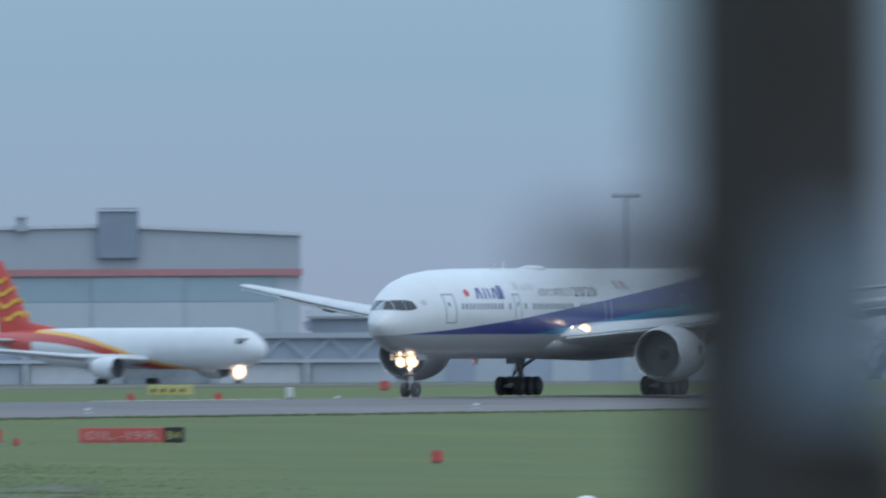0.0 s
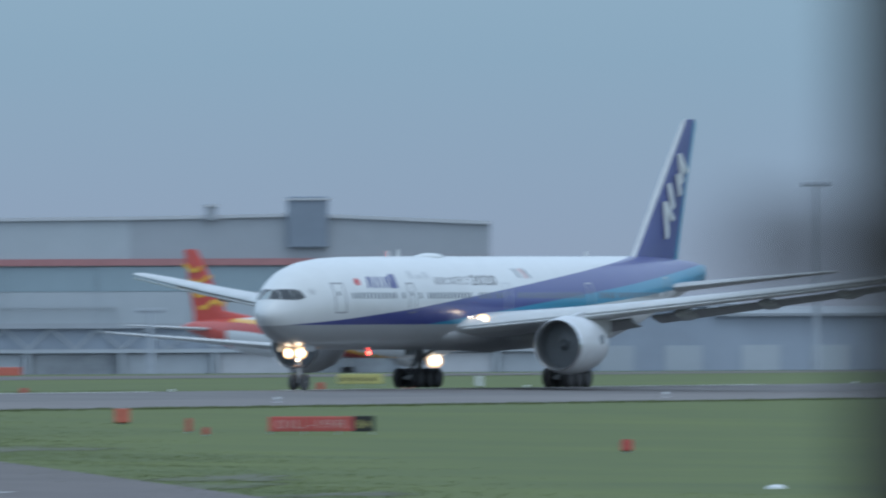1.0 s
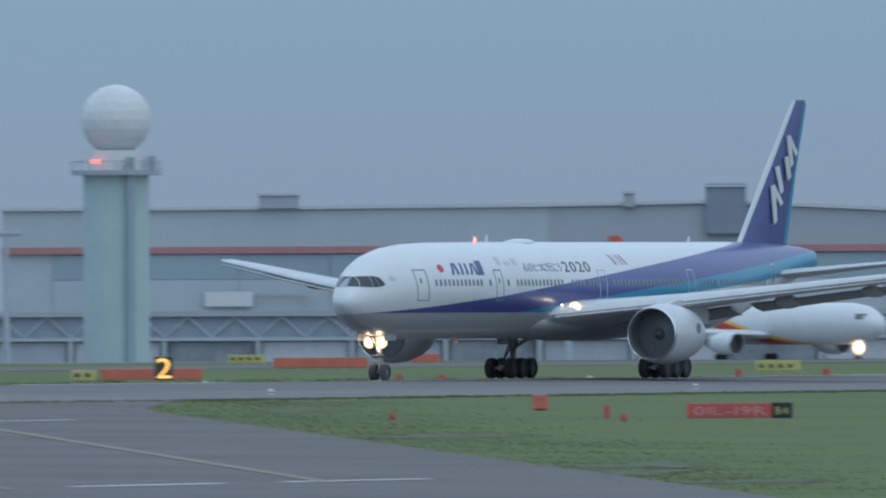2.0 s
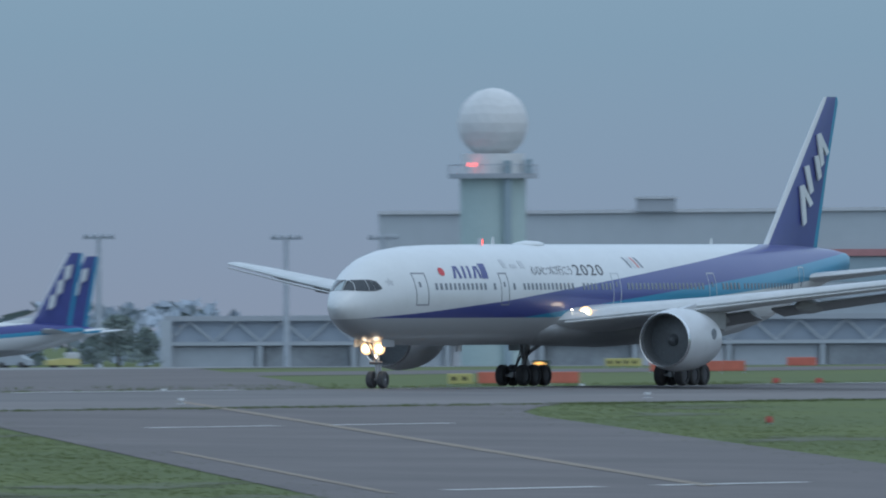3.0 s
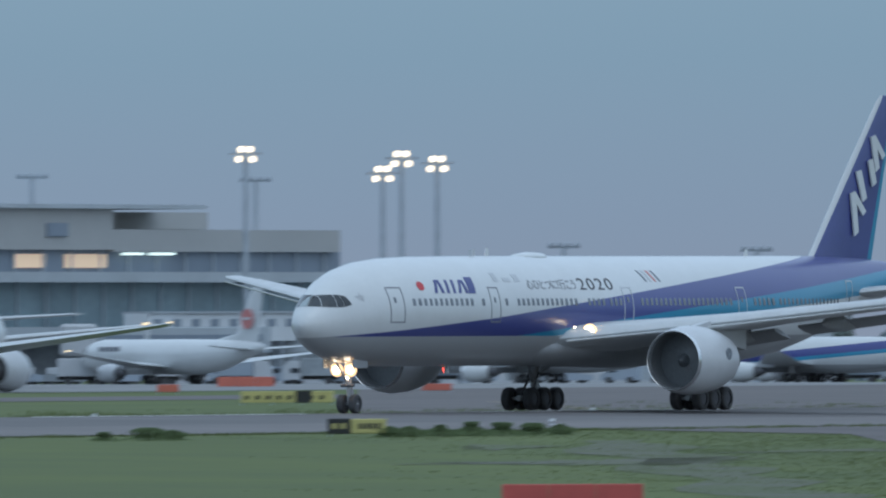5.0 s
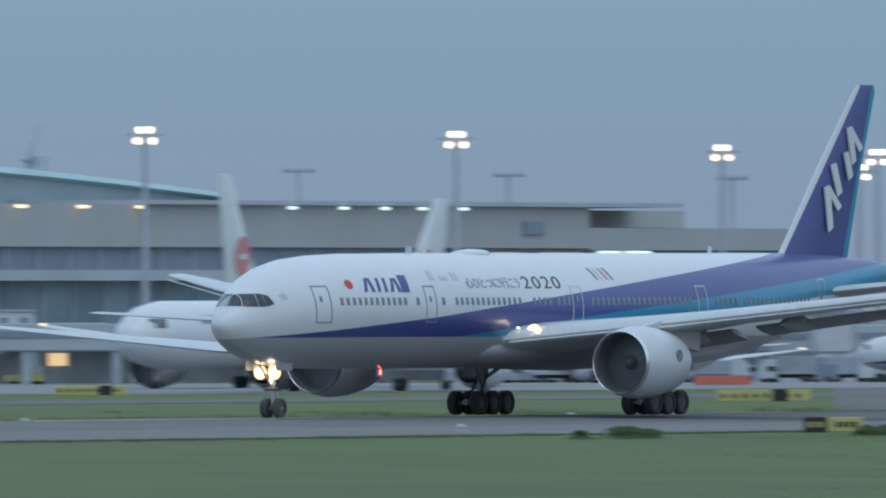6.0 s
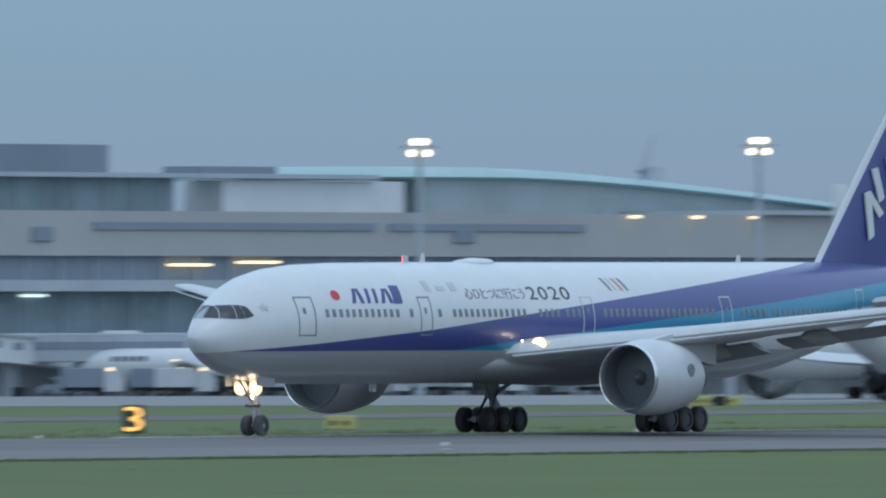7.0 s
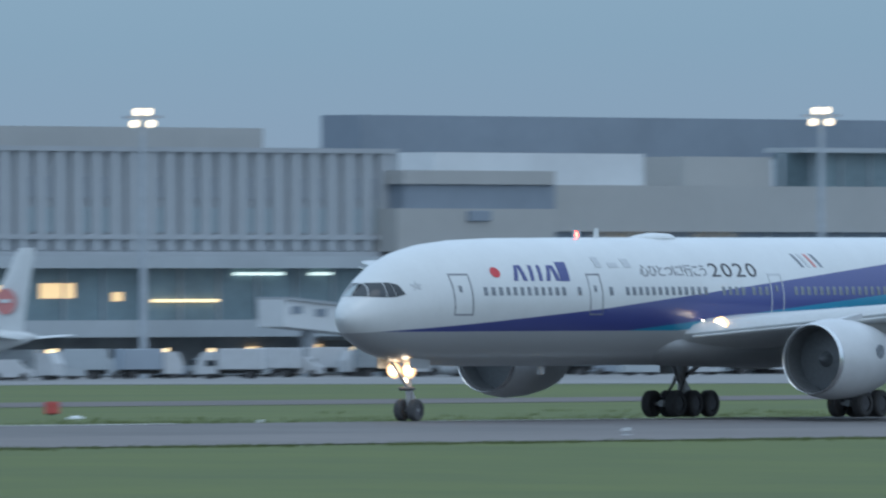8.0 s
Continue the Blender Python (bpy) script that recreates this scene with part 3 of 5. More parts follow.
        for a, b in ((1, 3), (4, 7)):
            flap = [(y, le + c * 0.9, c * 0.17 + 0.5, z - 0.32, 0.12, 16) for y, le, c, z, t, tw in secs[a:b + 1]]
            part("flap", loft(wing_rings(flap, side)), M_FLAP, wing, "lowered trailing edge flap", True)
        for y in (7.6, 13.2, 18.2, 22.8):
            le, c, z = [np.interp(y, [q[0] for q in secs], [q[i] for q in secs]) for i in (1, 2, 3)]
            r = 0.2 + 0.035 * c
            part("flap_fairing", spun([(0, 0.02), (0.6, r * 0.7), (1.8, r), (3.0, r * 0.9), (4.4, r * 0.45), (5.0, 0.02)], (le + c * 0.62, side * y, z - 0.5), 12), M_FLAP, wing, "", True)
        e = engine(jet, 26.1, side * 9.6, 2.86 if side < 0 else 2.98, 5.3, 1.93, M_NACELLE)
        part("engine_mark", spun([(0, 0.02), (0, 0.34), (0.05, 0.36)], (0, 0, 0), 14), M_PANE, e, "small round badge").matrix_basis = pose(29.3, side * 9.6 - 1.90, 3.2, 10, 0, 90)
        pyl = bmesh.new()
        loft([[(27.2, side * 9.6 - 0.2, 4.6), (34.5, side * 9.6 - 0.2, 3.4), (34.5, side * 9.6 - 0.2, 4.9), (30.5, side * 9.6 - 0.2, 5.1)],
              [(27.2, side * 9.6 + 0.2, 4.6), (34.5, side * 9.6 + 0.2, 3.4), (34.5, side * 9.6 + 0.2, 4.9), (30.5, side * 9.6 + 0.2, 5.1)]], pyl)
        part("pylon", pyl, M_GREYP, jet, "grey engine pylon")
        # lamps in the wing root
        lamp = part("landing_lamp", spun([(0, 0.01), (0, 0.31), (0.1, 0.34)], (26.6, side * 3.92, 4.50), 16), M_LAMP, wing, "blazing white landing lamp")
        # ring added to imitate the warm glare round the lamp
        part("glare_ring", spun([(0.02, 0.31), (0.0, 0.42), (0.15, 0.45)], (26.61, side * 3.92, 4.50), 16), M_GLARE_RING, lamp, "glowing ring added as warm lamp glare")
        part("taxi_lamp", spun([(0, 0.01), (0, 0.035), (0.1, 0.04)], (26.05, side * 3.30, 4.75), 12), M_LAMP, wing, "small bright lamp")
        # tailplane
        st = [(0.8, 62.8, 7.0, 6.6, 0.09, 0), (6.0, 66.5, 4.6, 7.2, 0.085, 0), (10.4, 69.7, 2.4, 7.7, 0.08, 0), (10.75, 70.3, 1.6, 7.74, 0.05, 0)]
        part("tailplane", loft(wing_rings(st, side)), M_WING, jet, "pale grey tailplane", True)
        # main gear
        gear = part("main_gear", tube((36.9, side * 5.1, 4.2), (37.1, side * 5.45, 0.75), 0.24, 0.19), M_STRUT, jet, "grey main gear leg", True)
        part("truck_beam", tube((35.4, side * 5.49, 0.7), (38.8, side * 5.49, 0.7), 0.17), M_STRUT, gear, "", True)
        part("side_brace", tube((36.9, side * 3.2, 3.2), (37.1, side * 5.4, 1.9), 0.11), M_STRUT, gear, "", True)
        part("drag_brace", tube((34.6, side * 4.6, 3.4), (37.0, side * 5.4, 1.6), 0.10), M_STRUT, gear, "", True)
        part("gear_door", box(36.1, 38.2, side * 6.0 - 0.04, side * 6.0 + 0.04, 2.2, 4.1, bevel=0.02), M_GREYP, gear, "hanging gear door")
        part("sleeve", tube((36.92, side * 5.13, 3.9), (37.03, side * 5.33, 1.95), 0.33, 0.30), M_STRUT, gear, "thick grey upper leg", True)
        part("retract_jack", tube((36.6, side * 3.6, 2.95), (36.95, side * 5.2, 2.75), 0.09), M_DARKMETAL, gear, "", True)
        part("torque_link", loft([[(37.25, side * 5.45 - 0.12, 1.95), (37.85, side * 5.45 - 0.08, 1.35), (37.3, side * 5.45 - 0.12, 0.8)],
                                  [(37.25, side * 5.45 + 0.12, 1.95), (37.85, side * 5.45 + 0.08, 1.35), (37.3, side * 5.45 + 0.12, 0.8)]]), M_STRUT, gear, "grey scissor link")
        part("truck_jack", tube((36.75, side * 5.4, 2.0), (35.6, side * 5.49, 0.85), 0.07), M_DARKMETAL, gear, "", True)
        for dy in (-0.32, 0.32):
            part("brake_hose", tube((36.95, side * 5.3 + dy, 2.2), (36.4, side * 5.49 + dy, 0.9), 0.035, n=6), M_BLACK, gear)
            part("brake_rod", tube((35.7, side * 5.49 + dy, 1.0), (38.5, side * 5.49 + dy, 1.0), 0.045, n=6), M_DARKMETAL, gear)
        for ds in (-1.45, 0, 1.45):
            part("axle", tube((37.11 + ds, side * 5.49 - 0.7, 0.67), (37.11 + ds, side * 5.49 + 0.7, 0.67), 0.09), M_STRUT, gear)
            for dy in (-0.71, 0.71):
                wheel(gear, 37.11 + ds, side * 5.49 + dy, 0.67, 0.52)
    # fin and rudder
    fin_m = fin_paint("indigo_fin", (60.95, 8.9, 0.95), (67.85, 8.9, 0.36))
    secs = [(8.0, 58.9, 9.3, 0.09), (8.85, 60.6, 7.8, 0.09), (9.6, 61.3, 7.35, 0.09), (13.7, 65.0, 4.95, 0.09), (17.9, 69.05, 2.5, 0.085), (18.25, 69.5, 1.9, 0.05)]
    fin = part("fin", loft(fin_rings(secs)), fin_m, jet, "indigo fin, pale leading edge, cyan trailing edge", True)
    def fin_half(z, s):
        le = np.interp(z, [q[0] for q in secs], [q[1] for q in secs])
        c = np.interp(z, [q[0] for q in secs], [q[2] for q in secs])
        return 0.09 * c * float(np.interp((s - le) / c, [0, 0.025, 0.1, 0.28, 0.5, 0.75, 1.0], [0, 0.25, 0.45, 0.60, 0.55, 0.36, 0.0]))

    for side in (-1, 1):
        # slanted strokes climbing along the fin
        for (sa, za), (sb, zb), w in (((65.45, 12.5), (65.8, 10.0), 0.42), ((65.5, 12.5), (66.95, 11.2), 0.36), ((66.25, 13.75), (66.95, 12.0), 0.42), ((67.75, 14.4), (68.35, 12.9), 0.42),
                                      ((68.2, 15.8), (68.75, 13.75), 0.42), ((68.25, 15.8), (69.75, 14.5), 0.36)):
            sa, sb, w = sa - 0.3, sb - 0.3, w * 1.35
            q = [(sa, za), (sa + w, za + 0.12), (sb + w, zb + 0.25), (sb, zb)]
            stroke = loft([[(x, side * (fin_half(h, x) + out), h) for x, h in q] for out in (0.09, -0.02)])
            part("fin_stroke", stroke, M_WHITE, fin, "white slanted stroke of the mark")
    # nose gear with its lamps
    ng = part("nose_gear", tube((5.75, 0, 3.2), (5.89, 0, 0.55), 0.15, 0.12), M_STRUT, jet, "grey nose gear leg", True)
    part("drag_strut", tube((4.5, 0, 2.8), (5.8, 0, 1.6), 0.08), M_STRUT, ng, "", True)
    part("sleeve", tube((5.73, 0, 3.0), (5.82, 0, 1.55), 0.20, 0.18), M_STRUT, ng, "thick grey upper leg", True)
    part("steering_jack", tube((5.72, -0.42, 1.55), (5.72, 0.42, 1.55), 0.09), M_DARKMETAL, ng, "", True)
    part("torque_link", loft([[(5.98, -0.1, 1.6), (6.35, -0.06, 1.15), (6.0, -0.1, 0.7)], [(5.98, 0.1, 1.6), (6.35, 0.06, 1.15), (6.0, 0.1, 0.7)]]), M_STRUT, ng)
    part("axle", tube((5.89, -0.55, 0.53), (5.89, 0.55, 0.53), 0.07), M_STRUT, ng)
    for y in (-0.38, 0.38):
        wheel(ng, 5.89, y, 0.53, 0.4)
        lamp = part("lamp", spun([(0, 0.01), (0, 0.22), (0.12, 0.24)], (5.2, y * 1.15, 2.42), 16), M_LAMP, ng, "blazing warm gear lamp")
        # added glowing ring for the orange fringe of the gear lamp
        part("glare_ring", spun([(0.02, 0.22), (0.0, 0.36), (0.12, 0.38)], (5.21, y * 1.15, 2.42), 16), M_GLARE_RING, lamp, "glowing ring added as warm lamp glare")
    part("lamp", spun([(0, 0.01), (0, 0.09), (0.1, 0.10)], (5.55, 0, 1.95), 12), M_LAMP, ng, "small gear lamp")
    for y in (-0.95, 0.95):
        part("gear_door", box(4.6, 6.3, y - 0.03, y + 0.03, 2.52, 3.0, bevel=0.02), M_BELLY, ng, "open nose gear door")
    # antenna dome and blades
    part("antenna_dome", loft(smooth_body([(25.0, 8.72, 0.05, 0.05), (25.4, 8.73, 0.55, 0.18), (26.5, 8.74, 0.8, 0.28), (27.6, 8.74, 0.7, 0.25), (28.4, 8.72, 0.1, 0.06)], 24)), M_WHITE, body, "low white antenna dome", True)
    for s, z in ((21.5, 9.25), (52.5, 9.2)):
        part("antenna_blade", loft([[(s, -0.03, 8.7), (s + 0.5, -0.03, 8.7), (s + 0.45, -0.02, z), (s + 0.2, -0.02, z)], [(s, 0.03, 8.7), (s + 0.5, 0.03, 8.7), (s + 0.45, 0.02, z), (s + 0.2, 0.02, z)]]), M_WHITE, body)
    for sx, z, up, turn, lap, meet in ((20.1, 8.72, 1, 217, 5.6, 8.0), (17.0, 2.62, -1, 204, 4.7, 1.0)):
        part("beacon", tube((sx, 0, z), (sx, 0, z + 0.09 * up), 0.22, 0.20, n=16), M_GREYP, body, "grey beacon base")
        rotor = part("beacon_rotor", beacon_rotor(up), M_GREYP, jet, "turning grey beacon hood", True)
        rotor.matrix_basis = pose(sx, 0, z)
        part("beacon_lamp", tube((-0.05, 0, 0.10 * up), (-0.05, 0, 0.33 * up), 0.085, n=14), M_LAMP_BEACON, rotor, "flashing red lamp")
        beacons.append((rotor, turn, lap, meet))
    return jet


def text_mesh(words, size, depth=0.01):
    cu = bpy.data.curves.new("words", "FONT")
    cu.body, cu.size, cu.extrude, cu.resolution_u = words, size, depth, 3
    cu.align_x, cu.align_y = "LEFT", "BOTTOM_BASELINE"
    tmp = bpy.data.objects.new("words", cu)
    scene.collection.objects.link(tmp)
    me = bpy.data.meshes.new_from_object(tmp.evaluated_get(bpy.context.evaluated_depsgraph_get()))
    bpy.data.objects.remove(tmp)
    return me


def laid_out(words, width, height):
    """Meshes of the single characters, each with its offset, fitted into width and height."""
    got, x = [], 0.0
    for ch in words:
        me = text_mesh(ch, 1.0, 0.02)
        xs, ys = [v.co.x for v in me.vertices], [v.co.y for v in me.vertices]
        got.append((me, x - min(xs), min(ys), max(ys)))
        x += max(xs) - min(xs) + 0.14
    total, low, high = x - 0.14, min(g[2] for g in got), max(g[3] for g in got)
    for me, dx, _, _ in got:
        for v in me.vertices:
            v.co = Vector(((v.co.x + dx) * width / total, (v.co.y - low) * height / (high - low), v.co.z))
        yield me


def slogan(body):
    """The slogan on the left side, laid on the skin character by character."""
    for words, s0, z0, h, mt, width in (("2020", 27.55, 6.86, 0.66, M_CHARCOAL, 4.0), ("\u5fc3\u3072\u3068\u3064\u306b\uff01\u884c\u3053\u3046", 21.5, 6.88, 0.58, M_LINE, 5.7)):
        for me in laid_out(words, width, h):
            for v in me.vertices:
                v.co = skin(s0 + v.co.x, z0 + v.co.y, -1, 0.018 + v.co.z * 0.15)
            me.materials.clear()
            me.materials.append(mt)
            part("slogan_character", me, None, body, "dark grey character")


jet = big_jet()


def small_jet(name, label, length, dia, span_w, height, livery, m, engine_r=1.0, winglet=False, stance=0.28):
    """A parked airliner in simple parts: nose towards -x, wheels on z 0."""
    j = thing("airliner", label, "aircraft", m)
    R, zc = dia / 2, dia / 2 + stance * dia
    body = [(0, zc - 0.1 * R, 0.03 * R, 0.03 * R), (0.1 * R, zc - 0.1 * R, 0.3 * R, 0.3 * R), (0.5 * R, zc - 0.06 * R, 0.62 * R, 0.6 * R), (1.2 * R, zc, 0.86 * R, 0.86 * R), (2.2 * R, zc, R, R),
            (length * 0.64, zc, R, R), (length * 0.76, zc + 0.1 * R, 0.85 * R, 0.88 * R), (length * 0.88, zc + 0.35 * R, 0.48 * R, 0.58 * R), (length * 0.97, zc + 0.52 * R, 0.16 * R, 0.26 * R), (length, zc + 0.55 * R, 0.03 * R, 0.05 * R)]
    fus = part("fuselage", loft(smooth_body(body, 28)), livery["body"](length, zc, R), j, livery.get("body_label", ""), True)
    for side in (-1, 1):
        h = span_w / 2
        le = length * 0.34
        secs = [(R * 0.3, le, length * 0.19, zc - 0.55 * R, 0.12, 1), (h * 0.34, le + h * 0.2, length * 0.13, zc - 0.4 * R, 0.11, 0.5), (h * 0.97, le + h * 0.57, length * 0.045, zc + 0.25 * R, 0.1, -1), (h, le + h * 0.60, length * 0.03, zc + 0.3 * R, 0.08, -1)]
        wing = part("wing", loft(wing_rings(secs, side)), M_WING, j, "grey wing", True)
        if winglet:
            part("winglet", loft([[(le + h * 0.58, side * h * 0.98, zc + 0.2 * R), (le + h * 0.58 + 1.6, side * h * 0.98, zc + 0.2 * R), (le + h * 0.66 + 1.3, side * (h + 0.5), zc + 0.3 * R + 2.4), (le + h * 0.66 + 0.6, side * (h + 0.5), zc + 0.3 * R + 2.4)],
                                  [(le + h * 0.58, side * h, zc + 0.2 * R), (le + h * 0.58 + 1.6, side * h, zc + 0.2 * R), (le + h * 0.66 + 1.3, side * (h + 0.6), zc + 0.3 * R + 2.4), (le + h * 0.66 + 0.6, side * (h + 0.6), zc + 0.3 * R + 2.4)]]), M_INDIGO, wing, "upturned indigo winglet")
            part("wingtip_lamp", box(le + h * 0.60 - 0.5, le + h * 0.60 + 0.3, side * h - 0.2, side * h + 0.2, zc + 0.22 * R, zc + 0.42 * R), M_LAMP_RED, wing, "red wingtip lamp")
        if livery.get("tip_lamp"):
            part("wingtip_lamp", box(le + h * 0.58, le + h * 0.58 + 0.5, side * h * 0.985 - 0.15, side * h * 0.985 + 0.15, zc + 0.3 * R, zc + 0.3 * R + 0.2, bevel=0.05), M_LAMP_SOFT, wing, "glowing wingtip lamp")
        engine(j, le - 0.2 * R, side * h * 0.31, zc - 0.62 * R - engine_r * 0.55, engine_r * 3.0, engine_r, livery.get("engine", M_WHITE))
        part("pylon", box(le + 0.3 * R, le + 2.5 * R, side * h * 0.31 - 0.15, side * h * 0.31 + 0.15, zc - 0.62 * R - engine_r * 0.1, zc - 0.40 * R), M_GREYP, j)
        st = [(R * 0.2, length * 0.87, length * 0.09, zc + 0.4 * R, 0.09, 0), (span_w * 0.19, length * 0.955, length * 0.04, zc + 0.62 * R, 0.08, 0)]
        part("tailplane", loft(wing_rings(st, side)), M_WING, j, "", True)
        gear = part("main_gear", tube((length * 0.49, side * dia * 0.78, zc - 0.5 * R), (length * 0.49, side * dia * 0.78, 0.5), 0.15), M_STRUT, j)
        for ds in (-0.6, 0.6):
            wheel(gear, length * 0.49 + ds, side * dia * 0.78, 0.55, 0.7, False)
    secs = [(zc + 0.75 * R, length * 0.70, length * 0.26, 0.06), (zc + R * 1.05, length * 0.755, length * 0.205, 0.06), (zc + R * 1.30, length * 0.845, length * 0.117, 0.09), (height * 0.985, length * 0.945, length * 0.05, 0.085), (height, length * 0.955, length * 0.035, 0.05)]
    fin = part("fin", loft(fin_rings(secs)), livery["fin"], j, livery.get("fin_label", ""), True)
    livery["marks"](fin, length, zc, R, height) if livery.get("marks") else None
    for side in (-1, 1):
        for k in range(2):
            s = 0.55 * R + 0.28 * R * k
            w = bmesh.new()
            quad = []
            for out in (1.01, 0.97):
                quad.append([(s + a, side * R * out * y, zc + z * R) for a, y, z in ((0, 0.55 + 0.15 * k, 0.22), (0.24 * R, 0.68 + 0.13 * k, 0.22), (0.3 * R, 0.58 + 0.13 * k, 0.48), (0.12 * R, 0.45 + 0.15 * k, 0.48))])
            loft(quad, w)
            part("cockpit_window", w, M_GLASS, fus)
    ng = part("nose_gear", tube((length * 0.09, 0, zc - 0.6 * R), (length * 0.09, 0, 0.4), 0.1), M_STRUT, j)
    for y in (-0.25, 0.25):
        wheel(ng, length * 0.09, y, 0.4, 0.28, False)
    return j


def strokes(fin, length, zc, R, height):
    for side in (-1, 1):
        for k in range(3):
            z = zc + R * 1.5 + (height - zc - R * 1.5) * (0.12 + 0.24 * k)
            s = length * (0.890 + 0.024 * k)
            quad = [[(s + a, side * y, z + b) for a, b in ((0, -0.5), (0.75, -0.1), (1.1, 1.35), (0.35, 1.1))] for y in (0.34, 0.10)]
            part("fin_stroke", loft(quad), M_WHITE, fin, "white stroke of the mark")


def red_disc(fin, length, zc, R, height):
    for side in (-1, 1):
        z, s, r = zc + R * 1.1 + (height - zc - R) * 0.30, length * 0.912, (height - zc) * 0.13
        d = tube((s, side * 0.24, z), (s, side * 0.36, z), r, n=24)
        part("red_disc", d, M_REDDISC, fin, "round red mark")
        part("disc_bar", box(s - r * 0.55, s + r * 0.55, side * 0.39 - 0.03, side * 0.39 + 0.03, z - r * 0.1, z + r * 0.18), M_WHITE, fin, "white bar across the disc")
        for k in range(5):
            a = length * (0.15 + 0.024 * k)
            part("faded_mark", box(a, a + length * 0.016, side * R * 0.93 - 0.04, side * R * 0.93 + 0.04, zc + 0.28 * R, zc + 0.58 * R), M_LINE, fin.parent, "dark unreadable lettering bar")


def swirls(fin, length, zc, R, height):
    for side in (-1, 1):
        for k in range(4):
            z = zc + R * 1.2 + (height - zc - R * 1.3) * (0.1 + 0.2 * k)
            s = length * (0.855 + 0.024 * k)
            rings = [[(s + 0.9 * i, side * y, z + 0.5 * math.sin(i * 1.1 + k) + h) for y, h in ((0.40, 0.0), (0.40, 0.55), (0.26, 0.55), (0.26, 0.0))] for i in range(6 - k // 2)]
            part("gold_swirl", loft(rings), M_GOLD, fin, "golden wave")


def red_tail_body(length, zc, R):
    """White body with a red tail and a red and gold ribbon down to the belly."""
    m = mat("white_body_red_tail", WHITE, 0.3, vary=0.04, scale=0.5, coat=0.3)
    n, l = m.node_tree.nodes, m.node_tree.links
    b = n["Principled BSDF"]
    col = b.inputs["Base Color"].links[0].from_socket
    tc, sep = n.new("ShaderNodeTexCoord"), n.new("ShaderNodeSeparateXYZ")
    l.new(tc.outputs["Object"], sep.inputs[0])
    wave = n.new("ShaderNodeMath")
    wave.operation, wave.inputs[1].default_value, wave.inputs[2].default_value = "MULTIPLY_ADD", 0.08, -0.08 * length * 0.45
    l.new(sep.outputs["X"], wave.inputs[0])
    tanh = n.new("ShaderNodeMath")
    tanh.operation = "TANH"
    l.new(wave.outputs[0], tanh.inputs[0])
    centre = n.new("ShaderNodeMath")
    centre.operation, centre.inputs[1].default_value, centre.inputs[2].default_value = "MULTIPLY_ADD", 1.1 * R, zc - 0.45 * R
    l.new(tanh.outputs[0], centre.inputs[0])
    diff = n.new("ShaderNodeMath")
    diff.operation = "SUBTRACT"
    l.new(sep.outputs["Z"], diff.inputs[0]), l.new(centre.outputs[0], diff.inputs[1])
    for shift, half, c in ((0.28 * R, 0.10 * R, (0.78, 0.42, 0.06)), (0.0, 0.2 * R, (0.45, 0.05, 0.04))):
        cmp = n.new("ShaderNodeMath")
        cmp.operation, cmp.inputs[1].default_value, cmp.inputs[2].default_value = "COMPARE", shift, half
        l.new(diff.outputs[0], cmp.inputs[0])
        x = n.new("ShaderNodeMix")
        x.data_type = "RGBA"
        l.new(cmp.outputs[0], x.inputs["Factor"]), l.new(col, x.inputs["A"])
        x.inputs["B"].default_value = (*c, 1)
        col = x.outputs["Result"]
    tail = n.new("ShaderNodeMath")
    tail.operation, tail.inputs[1].default_value = "GREATER_THAN", length * 0.80
    l.new(sep.outputs["X"], tail.inputs[0])
    x = n.new("ShaderNodeMix")
    x.data_type = "RGBA"
    l.new(tail.outputs[0], x.inputs["Factor"]), l.new(col, x.inputs["A"])
    x.inputs["B"].default_value = (0.55, 0.06, 0.04, 1)
    l.new(x.outputs["Result"], b.inputs["Base Color"])
    return m


_made = {}


def indigo_body(length, zc, R):
    key = (length, "indigo")
    if key not in _made:
        _made[key] = stripe_paint("white_body_with_stripe", length, zc - 0.55 * R, [(length * 0.08, zc - 0.45 * R, 1.3 * R / (length * 0.72))], (length * 0.30, zc - 0.45 * R, 1.1 * R / (length * 0.66)), (length * 0.45, zc - 0.4 * R, 0.8 * R / (length * 0.5)))
    return _made[key]


def plain_body(length, zc, R):
    return M_WHITE


FIN_SMALL = fin_paint("small_indigo_fin", (33.4, 5.3, 0.61), (37.5, 5.3, 0.2))
LIVERY_BLUE = {"body": indigo_body, "fin": FIN_SMALL, "marks": strokes, "body_label": "white body with indigo and cyan band", "fin_label": "indigo fin"}
# engines greyed from white to paint in the darkening of heat haze
LIVERY_WHITE = {"body": plain_body, "engine": M_GREYP, "tip_lamp": True, "fin": M_WHITE, "marks": red_disc, "body_label": "plain white body", "fin_label": "white fin"}
LIVERY_RED = {"body": red_tail_body, "fin": M_REDTAIL, "marks": swirls, "body_label": "white body with red and gold ribbon", "fin_label": "red fin"}


def parked(bearing, r, heading, *args, **kw):
    p = at(bearing, r)
    return small_jet(args[0], args[1], *args[2:], m=pose(p.x, p.y, ground_z(p.x, p.y) + 0.03, 0, 0, heading), **kw)


# ---- aircraft on the aprons ----
def by_tail(bearing, r, heading, length):
    """The nose position of an aircraft whose tail stands at a bearing; heading turns about z."""
    p = at(bearing, r) + Vector((-math.cos(radians(heading)), -math.sin(radians(heading)), 0)) * length * 0.95
    return pose(p.x, p.y, ground_z(p.x, p.y) + 0.03, 0, 0, heading)


